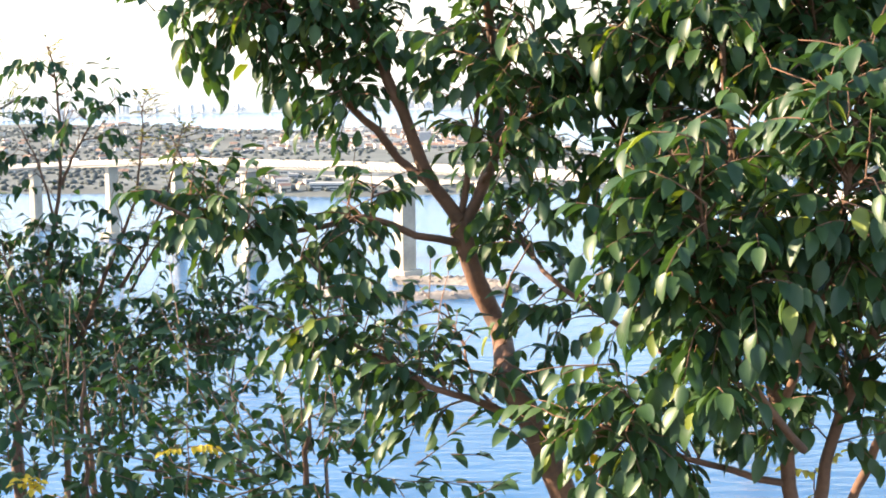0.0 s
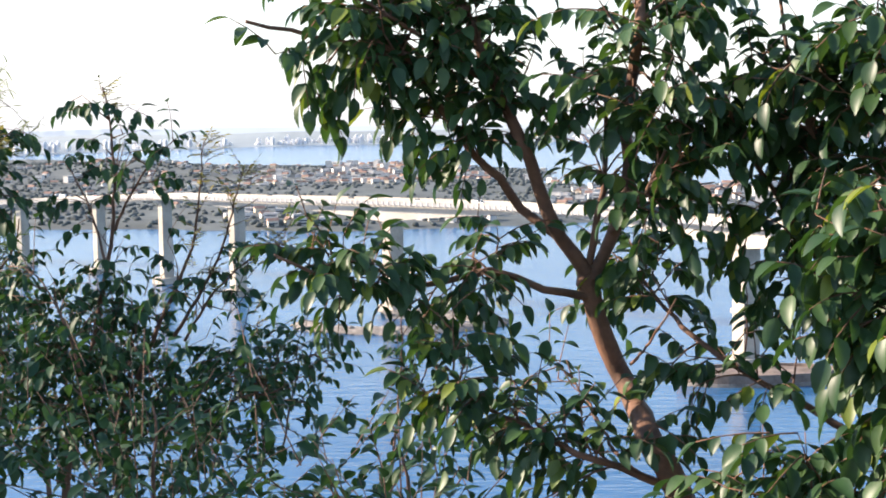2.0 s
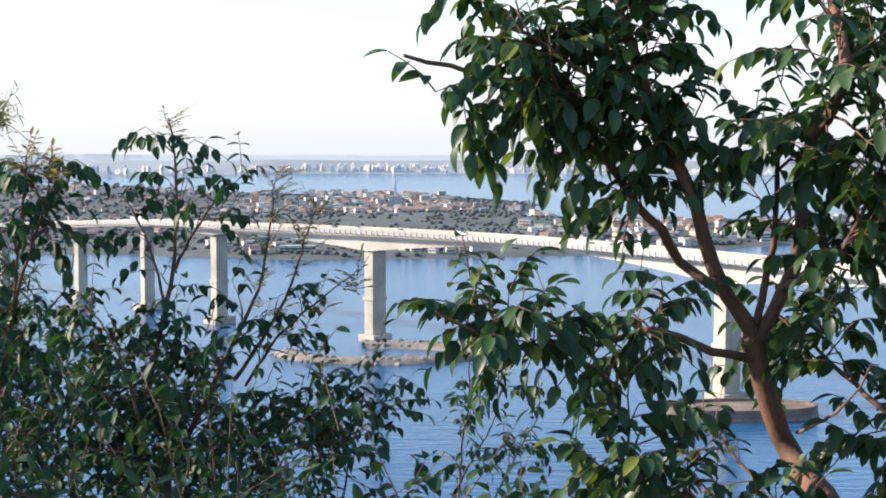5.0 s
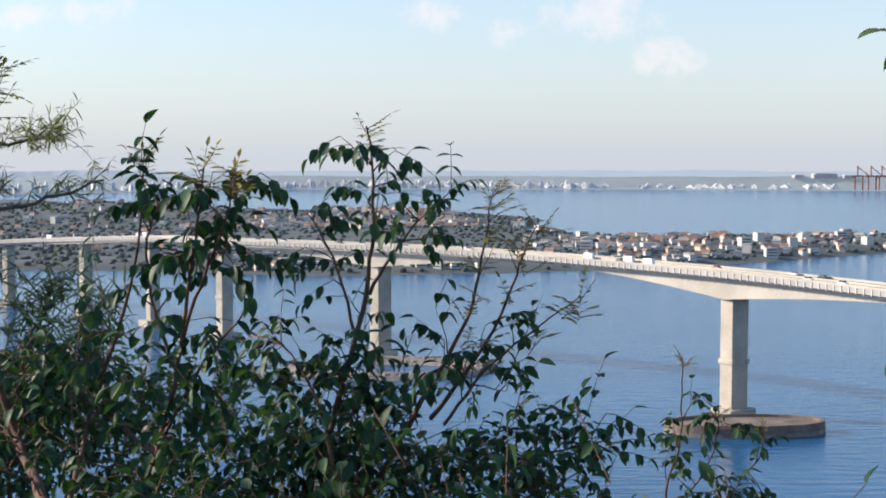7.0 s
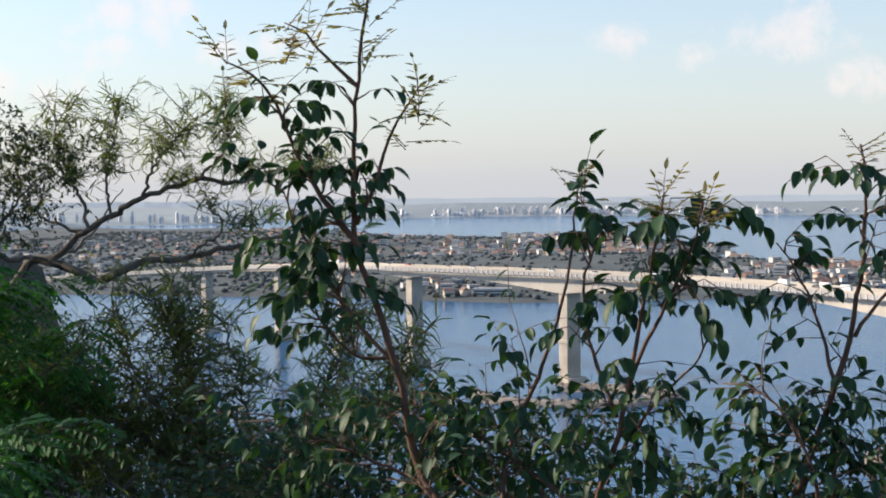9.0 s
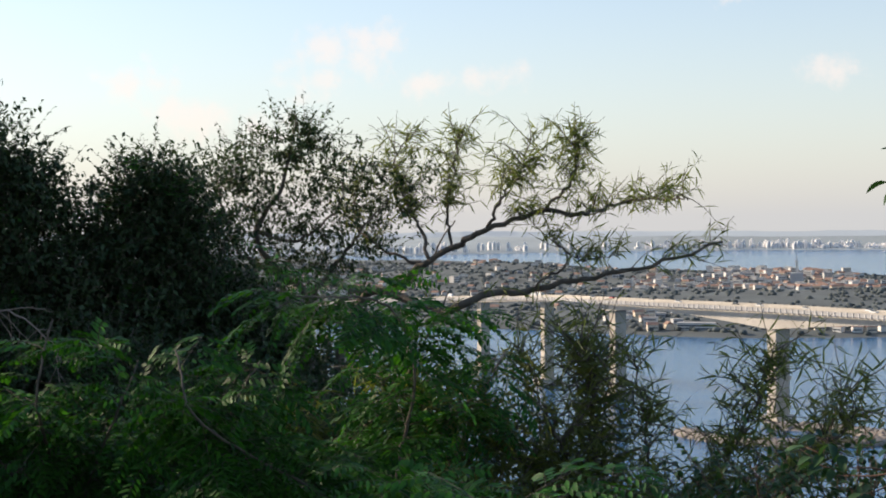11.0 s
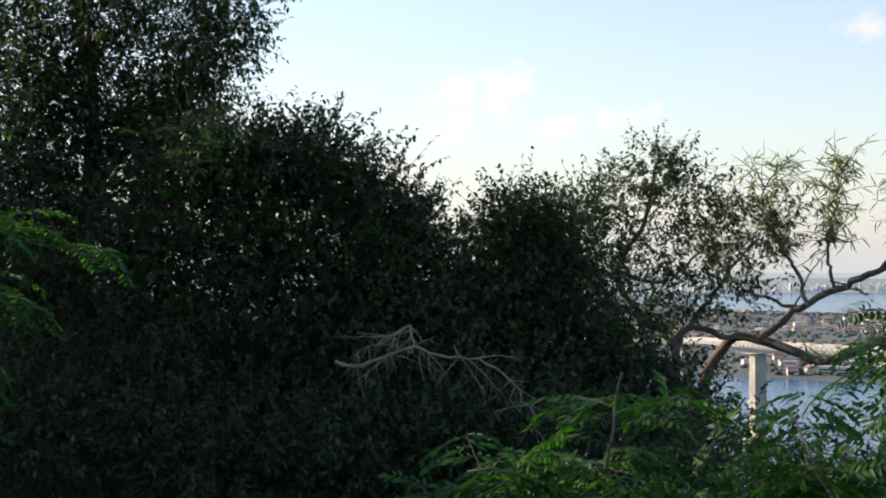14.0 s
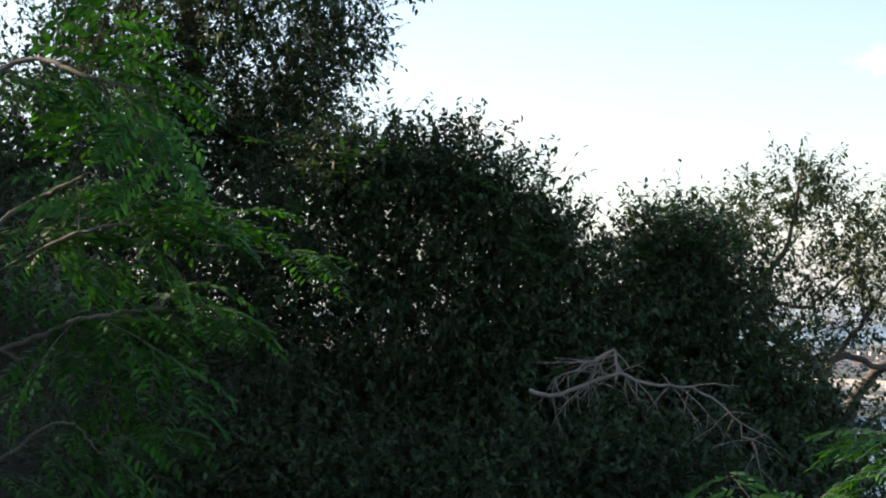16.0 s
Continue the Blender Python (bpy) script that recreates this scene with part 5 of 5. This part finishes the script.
def feathers(t, path, lo, hi, count, size=1.0, towards=Vector((0, 0, 0))):
    rng = t.rng
    n = len(path) - 1
    for _ in range(count):
        q = path[int(rng.uniform(lo, hi) * n)]
        way = Vector((rng.uniform(-1, 1), rng.uniform(-1, 1), rng.uniform(-.5, .7))) + towards
        feather(t, q, way, .15 * size * rng.uniform(.7, 1.2), rng.choice((3, 4, 4)), .11 * size, 8, .030 * size)


t = Tree("feathery_tree", "feathery bright green mimosa-like foliage close by", "tree", 24, M_BARK_GREY, "feathery trees", k=1.18)
p0 = t.limb([(-9.203, 5.327, 111.479), (-8.916, 5.379, 111.834), (-8.668, 5.468, 112.117), (-8.534, 5.543, 112.216), (-8.178, 5.268, 112.252)], 0.012, 0.003, "trunk")
p1 = t.limb([(-9.038, 5.392, 111.585), (-8.721, 5.537, 111.726), (-8.578, 5.603, 111.789), (-8.166, 5.257, 111.848), (-8.240, 5.757, 111.870)], 0.009, 0.003)
p2 = t.limb([(-8.962, 5.190, 112.283), (-8.715, 5.366, 112.498), (-8.553, 5.479, 112.628), (-8.183, 5.324, 112.520), (-8.163, 5.730, 112.514)], 0.009, 0.003)
p3 = t.limb([(-8.719, 5.533, 111.744), (-8.577, 5.630, 111.671), (-8.297, 5.546, 111.632), (-8.225, 5.618, 111.612)], 0.006, 0.002)
p4 = t.limb([(-8.916, 5.379, 111.834), (-8.686, 5.493, 111.976), (-8.137, 5.321, 112.108), (-8.131, 5.845, 112.068), (-7.926, 5.991, 112.033)], 0.006, 0.002)
p5 = t.limb([(-8.959, 5.556, 111.216), (-8.740, 5.614, 111.399), (-8.564, 5.672, 111.508), (-8.166, 5.312, 111.459)], 0.006, 0.002)
right = Vector((.5, .5, -.1))
for q, n_ in ((p0, 14), (p1, 20), (p2, 22), (p3, 12), (p4, 26), (p5, 14)):
    feathers(t, q, .2, 1, int(n_ * 0.55), 1.45, right)
t.finish(SLIP, M_FERN)

t = Tree("feathery_tree", "feathery bright green mimosa-like shrub low in front", "tree", 25, M_BARK_GREY, "feathery trees", k=1.31)
q0 = t.limb([(-6.283, 7.257, 110.061), (-6.319, 7.326, 110.588), (-6.085, 6.721, 111.185), (-6.039, 6.778, 111.562)], 0.012, 0.003, "trunk")
q1 = t.limb([(-6.305, 7.368, 110.447), (-6.379, 6.818, 110.944), (-6.441, 6.597, 111.188), (-6.576, 6.553, 111.190)], 0.008, 0.003)
q2 = t.limb([(-6.305, 7.368, 110.447), (-5.914, 6.963, 110.944), (-5.735, 6.867, 111.227), (-5.705, 6.942, 111.364)], 0.008, 0.003)
q3 = t.limb([(-6.122, 7.444, 110.308), (-5.839, 8.081, 110.641), (-5.325, 7.087, 111.120), (-5.221, 7.182, 111.355)], 0.008, 0.003)
q4 = t.limb([(-5.951, 7.979, 110.214), (-5.475, 8.387, 110.631), (-5.032, 8.454, 110.984), (-4.802, 8.419, 111.367), (-4.694, 8.516, 111.619)], 0.010, 0.003)
q5 = t.limb([(-5.672, 8.015, 110.249), (-5.066, 8.558, 110.649), (-4.585, 8.572, 111.031), (-4.432, 8.680, 111.268)], 0.009, 0.003)
q6 = t.limb([(-6.491, 7.104, 110.485), (-6.686, 6.786, 110.860), (-6.747, 6.584, 111.036), (-6.839, 6.553, 111.012)], 0.008, 0.003)
q7 = t.limb([(-3.940, 5.838, 110.574), (-4.750, 7.317, 110.516), (-4.992, 7.373, 110.709), (-5.243, 6.616, 111.141), (-5.399, 6.690, 111.441)], 0.010, 0.003)
q8 = t.limb([(-4.101, 6.373, 110.417), (-4.776, 7.812, 110.681), (-4.700, 7.877, 111.203), (-4.824, 7.814, 111.563), (-4.982, 7.024, 111.656)], 0.010, 0.003)
q9 = t.limb([(-3.679, 5.036, 110.897), (-4.298, 6.529, 110.751), (-3.650, 5.625, 111.086), (-3.556, 5.800, 111.019)], 0.008, 0.003)
for q, n_ in ((q0, 22), (q1, 22), (q2, 20), (q3, 26), (q4, 40), (q5, 30), (q6, 18), (q7, 40), (q8, 40), (q9, 20)):
    feathers(t, q, .25, 1, int(n_ * 1.3), 1.5)
t.finish(SLIP, M_FERN)

# low undergrowth along the lower edge of the view
K_ = 0.86
for k_, (c, r, n_) in enumerate((((-2.624, 6.914, 110.802), (0.6, .5, 0.35), 300), ((-1.793, 6.660, 110.854), (0.6, .5, 0.33), 300), ((-3.015, 7.152, 110.695), (0.6, .5, 0.4), 320), ((-0.957, 4.677, 111.018), (.9, .5, .45), 360), ((-0.590, 3.602, 110.975), (.9, .5, .4), 380), ((0.061, 3.094, 111.068), (.5, .4, .25), 170),
                                 ((-2.384, 6.930, 110.633), (.8, .5, .5), 420), ((-1.139, 5.595, 110.828), (.6, .4, .25), 240))):
    t = Tree("undergrowth_bush", "dark green leafy bush among the saplings", "bush", 40 + k_, M_BARK_RED, "undergrowth", K_)
    base = Vector(c) - Vector((0, 0, r[2]))
    t.limb([base, Vector(c), Vector(c) + Vector((0, 0, r[2] * .7))], .014, .003, "stem", .01)
    blob_leaves(t, c, r, int(n_ * .62), .055, 5, .16, .15)
    t.finish(OVATE, M_LEAF_SAP)

# darker bushes lower down the slope, behind the narrow-leaved shrub
K_ = 1.26
for k_, (c, r, n_) in enumerate((((-8.832, 10.536, 111.153), (0.8, .5, 0.45), 560), ((-8.051, 10.835, 111.074), (0.7, .5, 0.4), 520), ((-7.552, 11.345, 111.122), (0.6, .5, 0.4), 420), ((-8.082, 9.759, 110.794), (0.8, .5, 0.4), 520), ((-7.446, 10.001, 110.791), (0.6, .5, 0.35), 380), ((-9.472, 10.294, 111.080), (0.8, .5, 0.5), 520), ((-8.887, 9.561, 110.715), (0.8, .5, 0.4), 460), ((-8.308, 10.829, 111.742), (0.45, .5, 0.35), 300), ((-9.961, 9.578, 110.841), (0.8, .5, 0.5), 460), ((-10.751, 9.488, 110.967), (0.8, .5, 0.6), 460), ((-10.731, 10.960, 112.636), (0.55, .5, 0.5), 480), ((-11.139, 10.601, 112.126), (0.6, .5, 0.5), 480), ((-7.312, 11.318, 110.813), (.7, .5, .7), 620), ((-6.132, 11.136, 109.954), (.9, .5, .5), 520), ((-4.817, 11.518, 109.817), (.8, .5, .35), 380), ((-6.541, 9.979, 110.524), (.8, .4, .5), 420), ((-10.602, 8.827, 110.941), (.7, .4, .35), 330), ((-9.262, 9.244, 110.773), (.9, .4, .3), 360), ((-12.404, 13.972, 110.563), (1.1, .6, .7), 900), ((-13.777, 13.721, 110.312), (.9, .6, .5), 600), ((-7.278, 13.504, 110.461), (.6, .5, .5), 450), ((-12.653, 10.651, 112.698), (.8, .5, .8), 700), ((-12.722, 11.366, 111.289), (1.0, .5, .6), 700), ((-13.045, 9.959, 111.964), (.7, .5, 1.1), 600), ((-5.786, 10.786, 110.396), (.8, .4, .35), 330), ((-7.952, 11.174, 110.103), (1.0, .4, .4), 420))):
    t = Tree("hillside_bush", "dark small-leaved bush on the steep hillside", "bush", 60 + k_, M_BARK_GREY, "hillside bushes", K_)
    base = Vector(c) - Vector((0, 0, r[2]))
    t.limb([base, Vector(c), Vector(c) + Vector((0, 0, r[2] * .7))], .02, .004, "stem", .01)
    blob_leaves(t, c, r, int(n_ * 1.3), .042, 8, .14, .15)
    t.finish(SMALL, M_SMALL)

# yellowing shoots among the bushes
K_ = 0.72
for k_, (c, n_) in enumerate((((-0.565, 3.135, 111.060), 5), ((-0.179, 2.933, 111.225), 3), ((0.629, 2.264, 111.387), 3), ((1.047, 2.436, 111.254), 4))):
    t = Tree("yellowing_shoot", "small shoot with yellowing young leaves", "shoot", 80 + k_, M_BARK_RED, "yellowing shoots", K_)
    c = Vector(c)
    t.limb([c - Vector((0.02, 0, .3)), c - Vector((0, 0, .1)), c], .004, .0015, "stem", .003)
    for _ in range(n_):
        t.compound(c - Vector((0, 0, t.rng.uniform(0, .06))), (t.rng.uniform(-1, 1), t.rng.uniform(-1, .4), t.rng.uniform(-.1, .6)), .09, 4, .032, .3)
    t.finish(OVATE, M_YELLOW)
